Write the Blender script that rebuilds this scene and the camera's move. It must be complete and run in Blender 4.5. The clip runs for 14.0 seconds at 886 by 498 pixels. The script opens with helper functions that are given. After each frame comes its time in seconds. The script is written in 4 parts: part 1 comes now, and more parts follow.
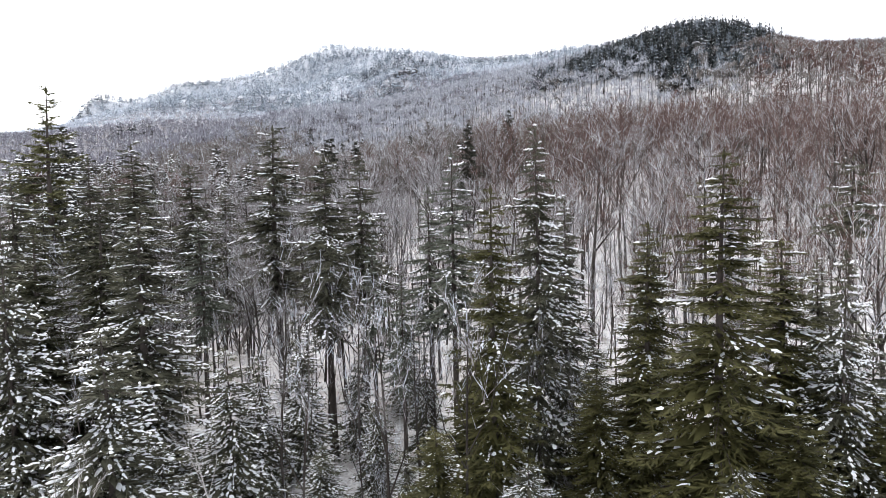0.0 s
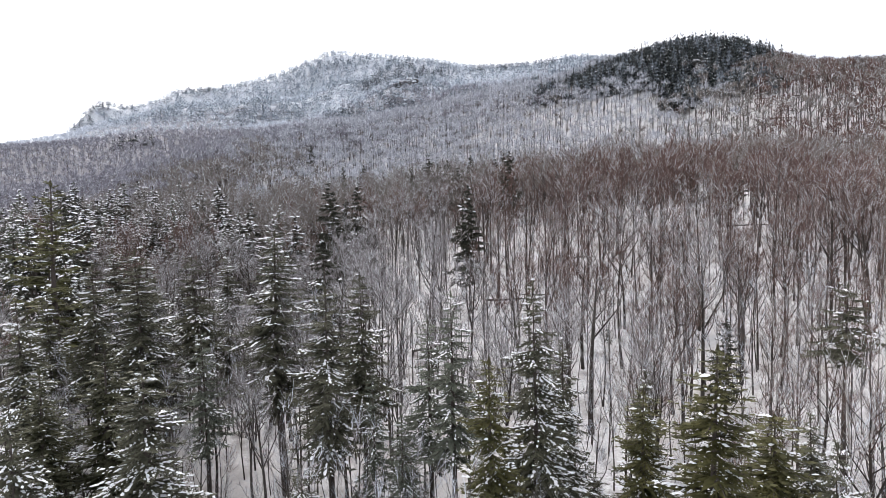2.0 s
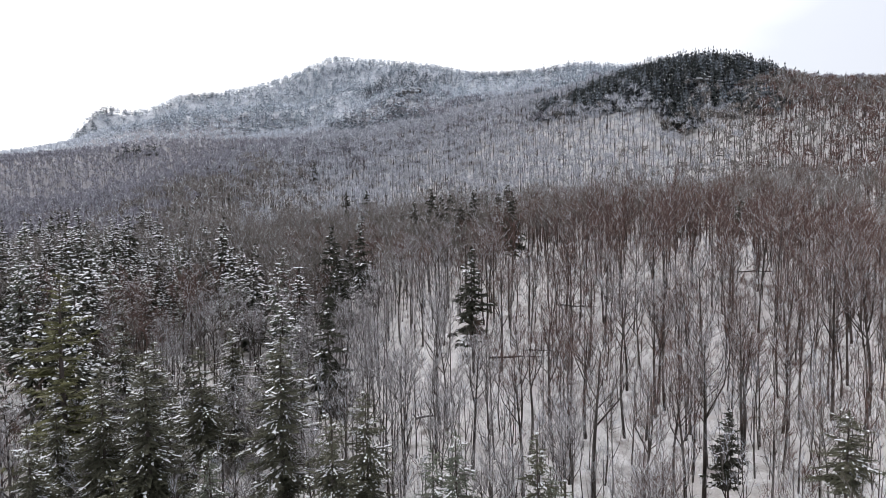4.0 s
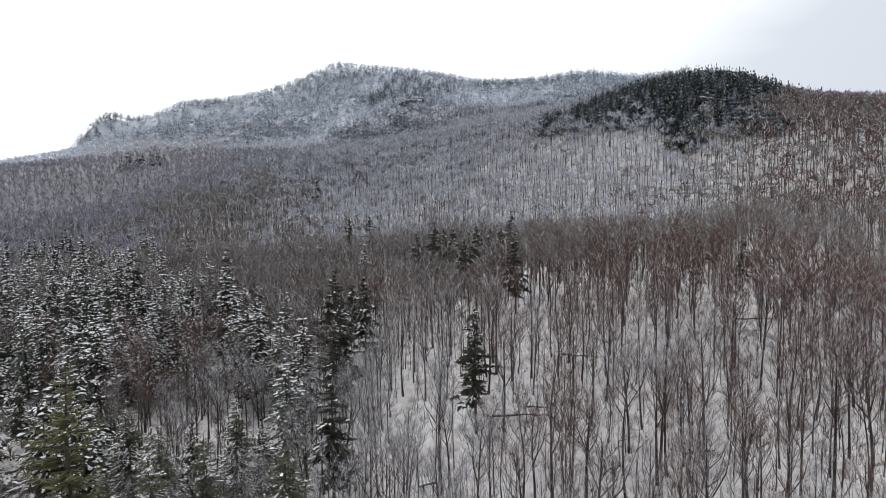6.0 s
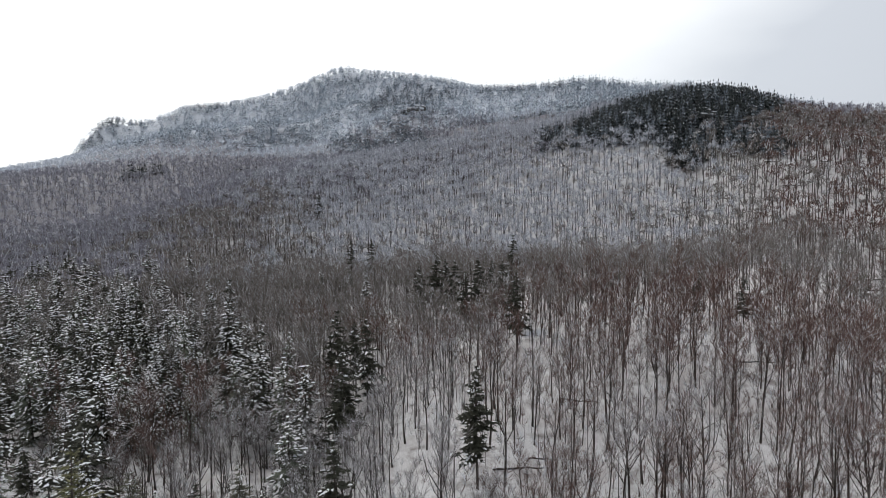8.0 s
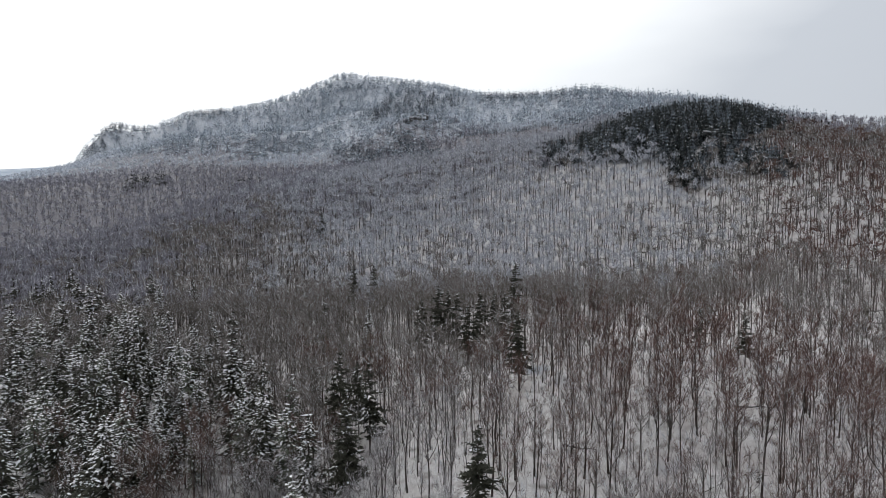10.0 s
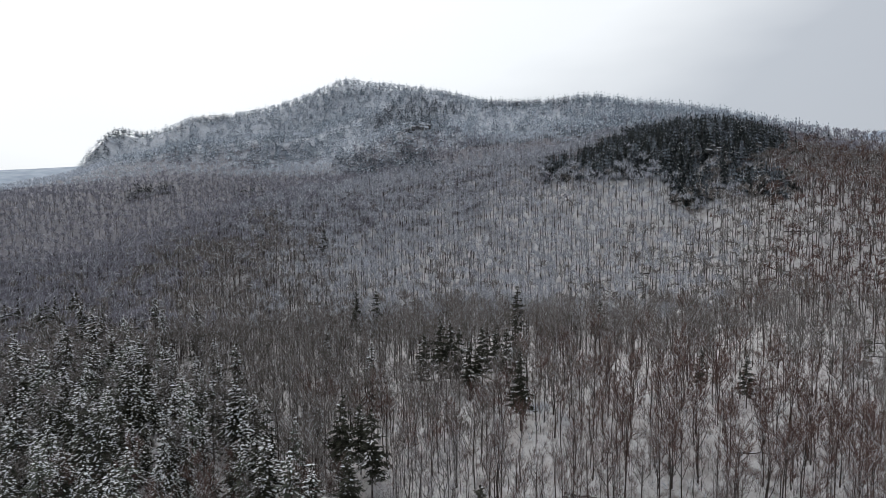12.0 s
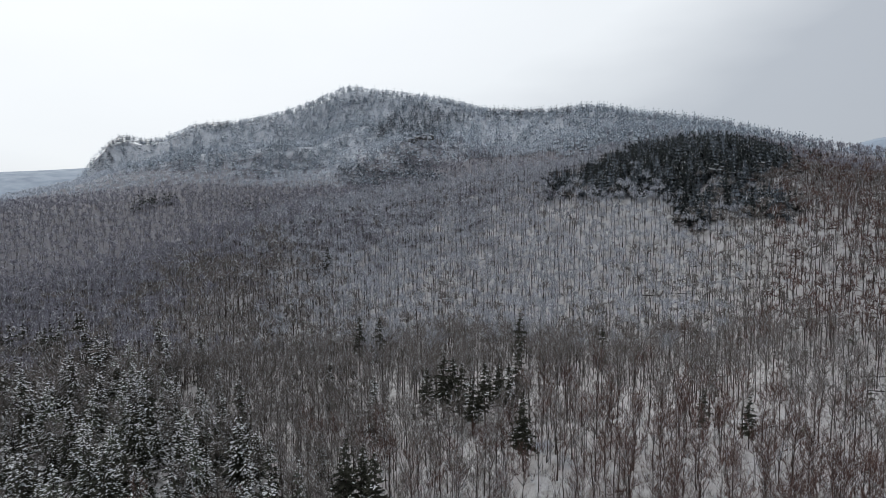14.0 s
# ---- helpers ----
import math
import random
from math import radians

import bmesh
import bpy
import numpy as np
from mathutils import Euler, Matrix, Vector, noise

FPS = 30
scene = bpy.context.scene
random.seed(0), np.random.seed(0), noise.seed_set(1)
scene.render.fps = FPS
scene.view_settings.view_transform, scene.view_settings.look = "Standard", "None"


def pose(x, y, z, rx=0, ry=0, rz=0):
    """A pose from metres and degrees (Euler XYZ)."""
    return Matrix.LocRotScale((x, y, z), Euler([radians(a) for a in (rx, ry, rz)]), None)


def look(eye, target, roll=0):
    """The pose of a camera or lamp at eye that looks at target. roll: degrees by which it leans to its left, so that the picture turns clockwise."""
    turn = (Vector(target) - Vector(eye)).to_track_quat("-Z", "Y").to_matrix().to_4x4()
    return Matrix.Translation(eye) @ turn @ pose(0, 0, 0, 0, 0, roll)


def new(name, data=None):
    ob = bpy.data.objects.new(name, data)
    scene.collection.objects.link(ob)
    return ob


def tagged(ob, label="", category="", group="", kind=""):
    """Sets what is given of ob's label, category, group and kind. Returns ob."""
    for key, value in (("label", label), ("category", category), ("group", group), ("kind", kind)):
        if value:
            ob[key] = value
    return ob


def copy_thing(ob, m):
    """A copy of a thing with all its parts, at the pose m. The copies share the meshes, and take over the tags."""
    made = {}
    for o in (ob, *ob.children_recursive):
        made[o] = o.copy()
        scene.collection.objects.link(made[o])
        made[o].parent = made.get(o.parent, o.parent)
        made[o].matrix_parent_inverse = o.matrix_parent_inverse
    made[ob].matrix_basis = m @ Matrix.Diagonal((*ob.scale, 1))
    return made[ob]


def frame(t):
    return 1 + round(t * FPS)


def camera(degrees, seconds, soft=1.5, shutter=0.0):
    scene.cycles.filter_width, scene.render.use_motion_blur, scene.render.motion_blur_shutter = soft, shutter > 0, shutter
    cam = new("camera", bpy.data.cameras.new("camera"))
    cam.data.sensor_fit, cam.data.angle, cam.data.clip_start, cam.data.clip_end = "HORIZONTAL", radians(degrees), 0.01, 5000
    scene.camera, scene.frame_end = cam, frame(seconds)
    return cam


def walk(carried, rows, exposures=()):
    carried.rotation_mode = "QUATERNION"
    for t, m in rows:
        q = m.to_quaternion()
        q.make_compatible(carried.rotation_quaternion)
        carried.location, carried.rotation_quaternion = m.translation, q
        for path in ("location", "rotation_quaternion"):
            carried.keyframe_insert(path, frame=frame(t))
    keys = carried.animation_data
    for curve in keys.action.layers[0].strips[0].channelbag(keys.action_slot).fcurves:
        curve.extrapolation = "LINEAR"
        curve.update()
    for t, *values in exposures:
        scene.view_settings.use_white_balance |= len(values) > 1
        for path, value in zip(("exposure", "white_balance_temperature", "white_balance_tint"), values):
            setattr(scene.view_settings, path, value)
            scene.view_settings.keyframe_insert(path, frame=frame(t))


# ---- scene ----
cam = camera(72.8, 14.0, soft=0.8)
METRES, EYE, TILT, LEAN, TURN = 62.0, 17.0, -4.0, 1.5, 0.0
ROWS = [
    (0.0, 0.0, 0.0, 0.0, 0.0, 0.0, 0.0),
    (0.5, 0.0009, -0.0019, 0.0241, 0.02, 0.02, 0.02),
    (1.0, 0.0011, -0.0053, 0.0648, 0.02, 0.06, 0.02),
    (1.5, 0.0015, -0.0077, 0.1025, 0.03, 0.05, 0.0),
    (2.0, 0.0011, -0.0093, 0.1391, 0.07, 0.08, -0.03),
    (2.5, -0.0003, -0.0116, 0.1788, 0.1, 0.08, -0.11),
    (3.0, -0.0011, -0.0139, 0.2133, 0.16, 0.11, -0.14),
    (5.5, -0.0053, -0.021, 0.391, 0.42, 0.1, -0.39),
    (6.0, -0.006, -0.0227, 0.4275, 0.46, 0.13, -0.45),
    (6.5, -0.0065, -0.0256, 0.4612, 0.5, 0.13, -0.46),
    (7.0, -0.0072, -0.0274, 0.4946, 0.51, 0.13, -0.51),
    (7.5, -0.0082, -0.0296, 0.5308, 0.56, 0.09, -0.55),
    (8.0, -0.0088, -0.0314, 0.5648, 0.59, 0.08, -0.6),
    (10.5, -0.0133, -0.0433, 0.7451, 0.82, 0.1, -0.78),
    (11.0, -0.015, -0.0459, 0.784, 0.85, 0.09, -0.83),
    (11.5, -0.0161, -0.0476, 0.8185, 0.9, 0.09, -0.87),
    (12.0, -0.0173, -0.0502, 0.8532, 0.94, 0.1, -0.92),
    (12.5, -0.0184, -0.0528, 0.8906, 0.99, 0.13, -0.97),
    (13.0, -0.0196, -0.0557, 0.9255, 1.04, 0.16, -1.03),
    (13.5, -0.0206, -0.0582, 0.9633, 1.11, 0.19, -1.07),
    (14.0, -0.0227, -0.0603, 0.9977, 1.18, 0.22, -1.11),
]
walk(cam, [(t, pose(0, 0, EYE, TILT, LEAN, TURN) @ pose(METRES * x, METRES * y, METRES * z, 90 + pitch, roll, yaw)) for t, x, y, z, yaw, pitch, roll in ROWS],
     exposures=[(0.0, 1.37, 6500, 11.5), (3.0, 0.92, 6500, 13.0), (7.0, 0.42, 6500, 9.5), (11.0, 0.13, 6450, 9.5), (14.0, -0.07, 6350, 9.0)])

# ---- sky and light: an overcast winter day, the veiled sun ahead and to the left ----
SUN_AZ, SUN_EL, GLOW_EL = radians(-35), radians(35), radians(58)
world = bpy.data.worlds.new("overcast_sky")
scene.world = world
world.use_nodes = True
wn, wl = world.node_tree.nodes, world.node_tree.links
wn.clear()


def wnode(kind, **values):
    nd = wn.new(kind)
    for key, value in values.items():
        nd.inputs[key].default_value = value
    return nd


sky = wn.new("ShaderNodeTexSky")
sky.sky_type, sky.sun_disc = "NISHITA", False
sky.sun_elevation, sky.sun_rotation = SUN_EL, SUN_AZ
coord = wn.new("ShaderNodeTexCoord")
toward = wn.new("ShaderNodeVectorMath")
toward.operation = "DOT_PRODUCT"
wl.new(coord.outputs["Generated"], toward.inputs[0])
toward.inputs[1].default_value = (math.sin(SUN_AZ) * math.cos(GLOW_EL), math.cos(SUN_AZ) * math.cos(GLOW_EL), math.sin(GLOW_EL))
clouds = wnode("ShaderNodeTexNoise", Scale=2.2, Detail=4.0, Roughness=0.5)
stretch = wn.new("ShaderNodeMapping")
stretch.inputs["Scale"].default_value = (1.0, 1.0, 3.0)
wl.new(coord.outputs["Generated"], stretch.inputs["Vector"])
wl.new(stretch.outputs["Vector"], clouds.inputs["Vector"])
soft_noise = wn.new("ShaderNodeMath")
soft_noise.operation = "MULTIPLY_ADD"
soft_noise.inputs[1].default_value, soft_noise.inputs[2].default_value = 0.16, -0.08
wl.new(clouds.outputs["Fac"], soft_noise.inputs[0])
glow_sum = wn.new("ShaderNodeMath")
glow_sum.operation = "ADD"
wl.new(toward.outputs["Value"], glow_sum.inputs[0])
wl.new(soft_noise.outputs["Value"], glow_sum.inputs[1])
veil = wn.new("ShaderNodeValToRGB")
for spot, shade in zip((veil.color_ramp.elements[0], veil.color_ramp.elements[1], veil.color_ramp.elements.new(0.40), veil.color_ramp.elements.new(0.59)),
                       ((0.0, (0.36, 0.38, 0.42, 1)), (0.71, (1.4, 1.39, 1.37, 1)), (0.40, (0.44, 0.465, 0.505, 1)), (0.59, (0.78, 0.80, 0.82, 1)))):
    spot.position, spot.color = shade
wl.new(glow_sum.outputs["Value"], veil.inputs["Fac"])
cloud_light = wnode("ShaderNodeBackground", Strength=1.25)
wl.new(veil.outputs["Color"], cloud_light.inputs["Color"])
clear_light = wnode("ShaderNodeBackground", Strength=0.05)
wl.new(sky.outputs["Color"], clear_light.inputs["Color"])
cover = wnode("ShaderNodeMixShader", Fac=0.93)
wl.new(clear_light.outputs["Background"], cover.inputs[1])
wl.new(cloud_light.outputs["Background"], cover.inputs[2])
sky_out = wn.new("ShaderNodeOutputWorld")
wl.new(cover.outputs["Shader"], sky_out.inputs["Surface"])

sun = new("sun", bpy.data.lights.new("sun", "SUN"))
sun.data.energy, sun.data.angle, sun.data.color = 0.7, radians(25), (1.0, 0.96, 0.9)
sun.matrix_world = look((0, 0, 300), (300 * -math.sin(SUN_AZ) * math.cos(SUN_EL), -300 * math.cos(SUN_AZ) * math.cos(SUN_EL), 300 - 300 * math.sin(SUN_EL)))


# ---- materials ----
def material(name, dark, light, scale=3.0, fine=30.0, rough=0.85, bump=0.3, island=0.0, patch=None, patch_scale=0.02, sheen=0.0):
    """Two scales of variation between two colours; island: variation from piece to piece; patch: a third colour in wide patches."""
    mat = bpy.data.materials.new(name)
    mat.use_nodes = True
    nodes, links = mat.node_tree.nodes, mat.node_tree.links
    shader = nodes["Principled BSDF"]
    geo = nodes.new("ShaderNodeNewGeometry")
    wide = nodes.new("ShaderNodeTexNoise")
    wide.inputs["Scale"].default_value, wide.inputs["Detail"].default_value = scale, 3.0
    small = nodes.new("ShaderNodeTexNoise")
    small.inputs["Scale"].default_value, small.inputs["Detail"].default_value = fine, 2.0
    for tex in (wide, small):
        links.new(geo.outputs["Position"], tex.inputs["Vector"])
    blend = nodes.new("ShaderNodeMath")
    blend.operation = "MULTIPLY_ADD"
    blend.inputs[1].default_value = 0.45
    links.new(small.outputs["Fac"], blend.inputs[0])
    half = nodes.new("ShaderNodeMath")
    half.operation = "MULTIPLY_ADD"
    half.inputs[1].default_value, half.inputs[2].default_value = 1.5, -0.45
    links.new(wide.outputs["Fac"], half.inputs[0])
    links.new(half.outputs["Value"], blend.inputs[2])
    if island:
        pieces = nodes.new("ShaderNodeMath")
        pieces.operation = "MULTIPLY_ADD"
        pieces.inputs[1].default_value = island
        links.new(geo.outputs["Random Per Island"], pieces.inputs[0])
        links.new(blend.outputs["Value"], pieces.inputs[2])
        blend = pieces
    ramp = nodes.new("ShaderNodeMix")
    ramp.data_type, ramp.clamp_factor = "RGBA", True
    ramp.inputs["A"].default_value, ramp.inputs["B"].default_value = (*dark, 1), (*light, 1)
    links.new(blend.outputs["Value"], ramp.inputs["Factor"])
    colour = ramp.outputs["Result"]
    if patch:
        stand = nodes.new("ShaderNodeTexNoise")
        stand.inputs["Scale"].default_value, stand.inputs["Detail"].default_value = patch_scale, 3.0
        links.new(geo.outputs["Position"], stand.inputs["Vector"])
        edge = nodes.new("ShaderNodeMapRange")
        edge.inputs["From Min"].default_value, edge.inputs["From Max"].default_value = 0.48, 0.66
        links.new(stand.outputs["Fac"], edge.inputs["Value"])
        mix = nodes.new("ShaderNodeMix")
        mix.data_type = "RGBA"
        mix.inputs["B"].default_value = (*patch, 1)
        links.new(edge.outputs["Result"], mix.inputs["Factor"])
        links.new(colour, mix.inputs["A"])
        colour = mix.outputs["Result"]
    links.new(colour, shader.inputs["Base Color"])
    shader.inputs["Roughness"].default_value = rough
    shader.inputs["Specular IOR Level"].default_value = 0.25
    if bump:
        relief = nodes.new("ShaderNodeBump")
        relief.inputs["Strength"].default_value, relief.inputs["Distance"].default_value = bump, 0.05
        links.new(small.outputs["Fac"], relief.inputs["Height"])
        links.new(relief.outputs["Normal"], shader.inputs["Normal"])
    return mat


SNOW = material("snow_on_boughs", (0.66, 0.68, 0.72), (0.86, 0.87, 0.88), 1.5, 12.0, 0.6, 0.4)
BARK = material("grey_brown_bark", (0.014, 0.011, 0.009), (0.062, 0.050, 0.043), 0.6, 9.0, 0.9, 0.5, patch=(0.12, 0.108, 0.10), patch_scale=0.25)
BARK_PALE = material("pale_birch_bark", (0.20, 0.19, 0.18), (0.52, 0.50, 0.48), 0.7, 8.0, 0.8, 0.4)
BARK_SPRUCE = material("spruce_bark", (0.03, 0.025, 0.022), (0.11, 0.09, 0.08), 0.8, 10.0, 0.9, 0.5)
TWIG_RED = material("red_brown_twigs", (0.054, 0.034, 0.028), (0.178, 0.114, 0.098), 0.18, 2.0, 0.85, 0, 0.35)
TWIG_GREY = material("grey_brown_twigs", (0.068, 0.058, 0.052), (0.25, 0.224, 0.208), 0.18, 2.0, 0.85, 0, 0.35)
TWIG_PALE = material("pale_grey_twigs", (0.115, 0.103, 0.104), (0.39, 0.365, 0.37), 0.18, 2.0, 0.85, 0, 0.35)
# rime on far twigs, paler and bluer to carry distance haze as well
TWIG_COLD = material("hazy_lightly_rimed_twigs", (0.094, 0.090, 0.107), (0.325, 0.318, 0.365), 0.12, 1.5, 0.85, 0, 0.35)
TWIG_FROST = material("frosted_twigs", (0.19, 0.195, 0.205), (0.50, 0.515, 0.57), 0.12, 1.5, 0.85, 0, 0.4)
TWIG_RIME_HAZE = material("hazy_rimed_twigs", (0.38, 0.415, 0.465), (0.66, 0.70, 0.765), 0.05, 1.0, 0.8, 0, 0.35)
NEEDLE = material("dark_green_needles", (0.025, 0.026, 0.017), (0.106, 0.104, 0.070), 0.5, 6.0, 0.7, 0, 0.4)
NEEDLE_STAND = material("dark_stand_needles", (0.011, 0.012, 0.008), (0.050, 0.050, 0.035), 0.5, 6.0, 0.7, 0, 0.4)
# the same spruce needles, darkened for shade between boughs on distant slopes
NEEDLE_SHADE = material("shaded_green_needles", (0.008, 0.011, 0.012), (0.032, 0.039, 0.040), 0.2, 2.0, 0.75, 0, 0.4)
NEEDLE_OLIVE = material("olive_needles", (0.020, 0.022, 0.008), (0.088, 0.082, 0.028), 0.5, 6.0, 0.7, 0, 0.4)
NEEDLE_OLIVE_DARK = material("dark_olive_needles", (0.017, 0.019, 0.010), (0.072, 0.071, 0.038), 0.5, 6.0, 0.7, 0, 0.4)
NEEDLE_GREY = material("grey_green_needles", (0.045, 0.055, 0.042), (0.14, 0.15, 0.115), 0.5, 6.0, 0.75, 0, 0.4)
NEEDLE_PINE = material("pine_needles", (0.036, 0.038, 0.016), (0.150, 0.145, 0.066), 0.5, 6.0, 0.7, 0, 0.4)
# frost and rime on far needles, with pale blue haze mixed into the colour
NEEDLE_BLUE = material("hazy_frosted_dark_needles", (0.055, 0.067, 0.082), (0.17, 0.195, 0.225), 0.1, 1.5, 0.75, 0, 0.4)
NEEDLE_COLD = material("hazy_rimed_needles", (0.185, 0.220, 0.255), (0.45, 0.505, 0.565), 0.06, 1.0, 0.75, 0, 0.4)


def ground_material():
    """Snowy litter that turns, uphill, into snow full of brush, then rimed brush and far woods with haze in their
    colour, by the cover stored on the ground.
    """
    mat = bpy.data.materials.new("snowy_forest_floor")
    mat.use_nodes = True
    nodes, links = mat.node_tree.nodes, mat.node_tree.links
    shader = nodes["Principled BSDF"]
    geo = nodes.new("ShaderNodeNewGeometry")

    def noise(scale, detail):
        tex = nodes.new("ShaderNodeTexNoise")
        tex.inputs["Scale"].default_value, tex.inputs["Detail"].default_value = scale, detail
        links.new(geo.outputs["Position"], tex.inputs["Vector"])
        return tex.outputs["Fac"]

    def spread(value, low, high):
        edge = nodes.new("ShaderNodeMapRange")
        edge.inputs["From Min"].default_value, edge.inputs["From Max"].default_value = low, high
        links.new(value, edge.inputs["Value"])
        return edge.outputs["Result"]

    def mix(factor, one, two):
        node = nodes.new("ShaderNodeMix")
        node.data_type = "RGBA"
        links.new(factor, node.inputs["Factor"])
        for socket, colour in (("A", one), ("B", two)):
            if isinstance(colour, tuple):
                node.inputs[socket].default_value = (*colour, 1)
            else:
                links.new(colour, node.inputs[socket])
        return node.outputs["Result"]

    small, patches, wide = noise(5.0, 2.0), noise(0.12, 3.0), noise(0.4, 3.0)
    litter = mix(spread(small, 0.25, 0.7), (0.41, 0.395, 0.39), (0.82, 0.81, 0.81))
    litter = mix(spread(wide, 0.49, 0.71), litter, (0.24, 0.21, 0.20))
    litter = mix(spread(patches, 0.48, 0.68), litter, (0.54, 0.51, 0.50))
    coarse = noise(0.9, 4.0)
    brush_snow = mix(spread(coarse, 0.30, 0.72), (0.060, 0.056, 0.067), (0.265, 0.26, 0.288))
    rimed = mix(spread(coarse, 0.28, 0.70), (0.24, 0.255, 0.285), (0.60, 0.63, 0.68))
    # blue-grey of distance haze, painted onto the farthest woods
    hazy_woods = mix(spread(noise(0.012, 4.0), 0.3, 0.7), (0.21, 0.265, 0.34), (0.35, 0.41, 0.49))
    colour = litter
    for name, layer in (("brush_cover", brush_snow), ("rime_cover", rimed), ("hazy_wood_cover", hazy_woods)):
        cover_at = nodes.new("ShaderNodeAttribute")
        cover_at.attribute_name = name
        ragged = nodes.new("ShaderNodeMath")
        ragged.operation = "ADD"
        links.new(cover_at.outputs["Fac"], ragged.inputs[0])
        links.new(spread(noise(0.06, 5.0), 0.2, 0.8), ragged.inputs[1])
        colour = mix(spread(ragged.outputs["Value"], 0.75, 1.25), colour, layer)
    links.new(colour, shader.inputs["Base Color"])
    shader.inputs["Roughness"].default_value = 0.75
    shader.inputs["Specular IOR Level"].default_value = 0.25
    relief = nodes.new("ShaderNodeBump")
    relief.inputs["Strength"].default_value, relief.inputs["Distance"].default_value = 0.6, 0.05
    links.new(small, relief.inputs["Height"])
    links.new(relief.outputs["Normal"], shader.inputs["Normal"])
    return mat


FOREST_FLOOR = ground_material()
ROCK = material("dark_ledge_rock", (0.05, 0.048, 0.047), (0.16, 0.15, 0.145), 0.5, 5.0, 0.85, 0.6)

# ---- the lie of the land ----
BEARINGS = [radians(a) for a in (-50, -33, -16, 1, 18, 35, 52)]
SWELLS = [
    (70, -0.4, 0.4, 1.0, 1.9, -0.3, 2.6, 1.0),
    (105, 6.1, 5.4, -0.3, 5.0, -2.0, 6.2, 10.2),
    (155, 1.1, 3.9, 5.3, 6.8, 17.3, 2.6, -3.0),
    (225, -2.1, 8.8, 3.7, 14.4, -1.2, 4.8, -5.1),
    (320, 0.7, 3.9, 9.2, -8.2, 8.5, 25.7, 12.6),
    (440, 9.3, -2.0, 44.2, 46.3, 74.9, 30.0, 27.5),
    (600, 32.5, 23.7, -1.6, 11.4, 21.0, 27.8, 25.0),
    (800, 4.5, 66.3, 60.1, 78.0, 78.9, 34.4, 17.3),
    (1050, -53.3, -12.2, 67.5, 52.9, 21.5, -21.1, -8.6),
    (1400, 53.4, 60.8, 93.0, 44.4, 3.1, 30.6, 48.6),
]
KNOLLS = [(140, 335, 50, 35, 11.8), (-30, 600, 60, 50, 19.4), (-350, 770, 60, 50, -25.5), (-230, 780, 60, 50, -24.6), (-545, 800, 32, 70, -15.6), (-500, 838, 22, 40, 13.1), (-475, 850, 22, 40, 18.6)]
CREST = [
    (-507, 830, 50, 60, 19.5),
    (-454, 864, 50, 60, 23.3),
    (-394, 887, 50, 60, 26.8),
    (-332, 900, 50, 60, 18.6),
    (-273, 918, 50, 60, 16.9),
    (-212, 930, 50, 60, 24.4),
    (-150, 933, 50, 60, 45.7),
    (-94, 904, 50, 60, 30.7),
    (-39, 871, 50, 60, 28.6),
    (9, 828, 50, 60, 16.3),
    (58, 787, 50, 60, 13.0),
    (107, 746, 50, 60, 11.8),
    (164, 715, 50, 60, 19.8),
    (205, 669, 50, 60, 12.0),
    (237, 614, 50, 60, 12.2),
    (266, 557, 50, 60, 10.0),
    (295, 500, 50, 60, 9.2),
]

VALLEY_SPURS = [
    (119, 413, 45, -7.4), (202, 380, 45, -3.4), (-498, 797, 85, -9.1), (-321, 883, 85, -4.3), (-360, 577, 85, -11.4), (325, 431, 50, 8.7),
    (132, 461, 28, -5.4), (127, 238, 45, 7.8), (132, 748, 85, 1.9), (75, 423, 28, -8.0), (254, 477, 50, -5.0), (235, 311, 28, 3.5),
    (-131, 931, 30, -6.3), (201, 334, 28, -3.8), (146, 274, 28, 7.9), (101, 293, 45, -4.2), (247, 411, 45, -3.8), (-468, 599, 50, 5.5),
]
HIGH_SPURS = [
    (15, 100, 34, 4.6), (64, 118, 30, 3.6), (108, 166, 44, 10.5),
    (15, 850, 30, 3.2), (-499, 901, 50, 14.4), (-412, 845, 30, -9.1), (-367, 865, 30, 5.3), (-179, 923, 50, 1.7), (-91, 296, 45, 3.4),
]


def height(x, y):
    """Ground height in metres: broad swells by bearing and distance, knolls and spurs on top, far ranges."""
    x, y = np.asarray(x, float), np.asarray(y, float)
    r = np.hypot(x, y) + 1e-6
    u, v = np.arctan2(x, y), np.log(r)
    z = np.zeros_like(r)
    for far, *rises in SWELLS:
        ring = np.exp(-((v - math.log(far)) / 0.33) ** 2 / 1.3)
        for bearing, rise in zip(BEARINGS, rises):
            z += rise * ring * np.exp(-((u - bearing) / 0.2269) ** 2 / 1.3)
    for cx, cy, wx, wy, rise in KNOLLS + CREST:
        z += rise * np.exp(-((x - cx) / wx) ** 2 - ((y - cy) / wy) ** 2)
    z += 470 * np.exp(-((r - 4200) / 900) ** 2) * (0.8 + 0.12 * np.sin(3.1 * u + 1) + 0.05 * np.sin(11 * u))
    for cx, cy, w, rise in ((-45, 655, 45, 14), (-120, 770, 50, 12), (-215, 690, 45, 10), (-300, 690, 40, 10), (60, 600, 40, -10), (-165, 640, 40, -8), (-380, 720, 35, 10), (20, 520, 35, 7)):
        z += rise * np.exp(-((x - cx) ** 2 + (y - cy) ** 2) / w ** 2)
    for cx, cy, w, rise in VALLEY_SPURS + HIGH_SPURS:
        z += rise * np.exp(-((x - cx) ** 2 + (y - cy) ** 2) / w ** 2)
    z += 230 * np.exp(-((x - 1150) / 520) ** 2 - ((y - 1500) / 330) ** 2)
    return z


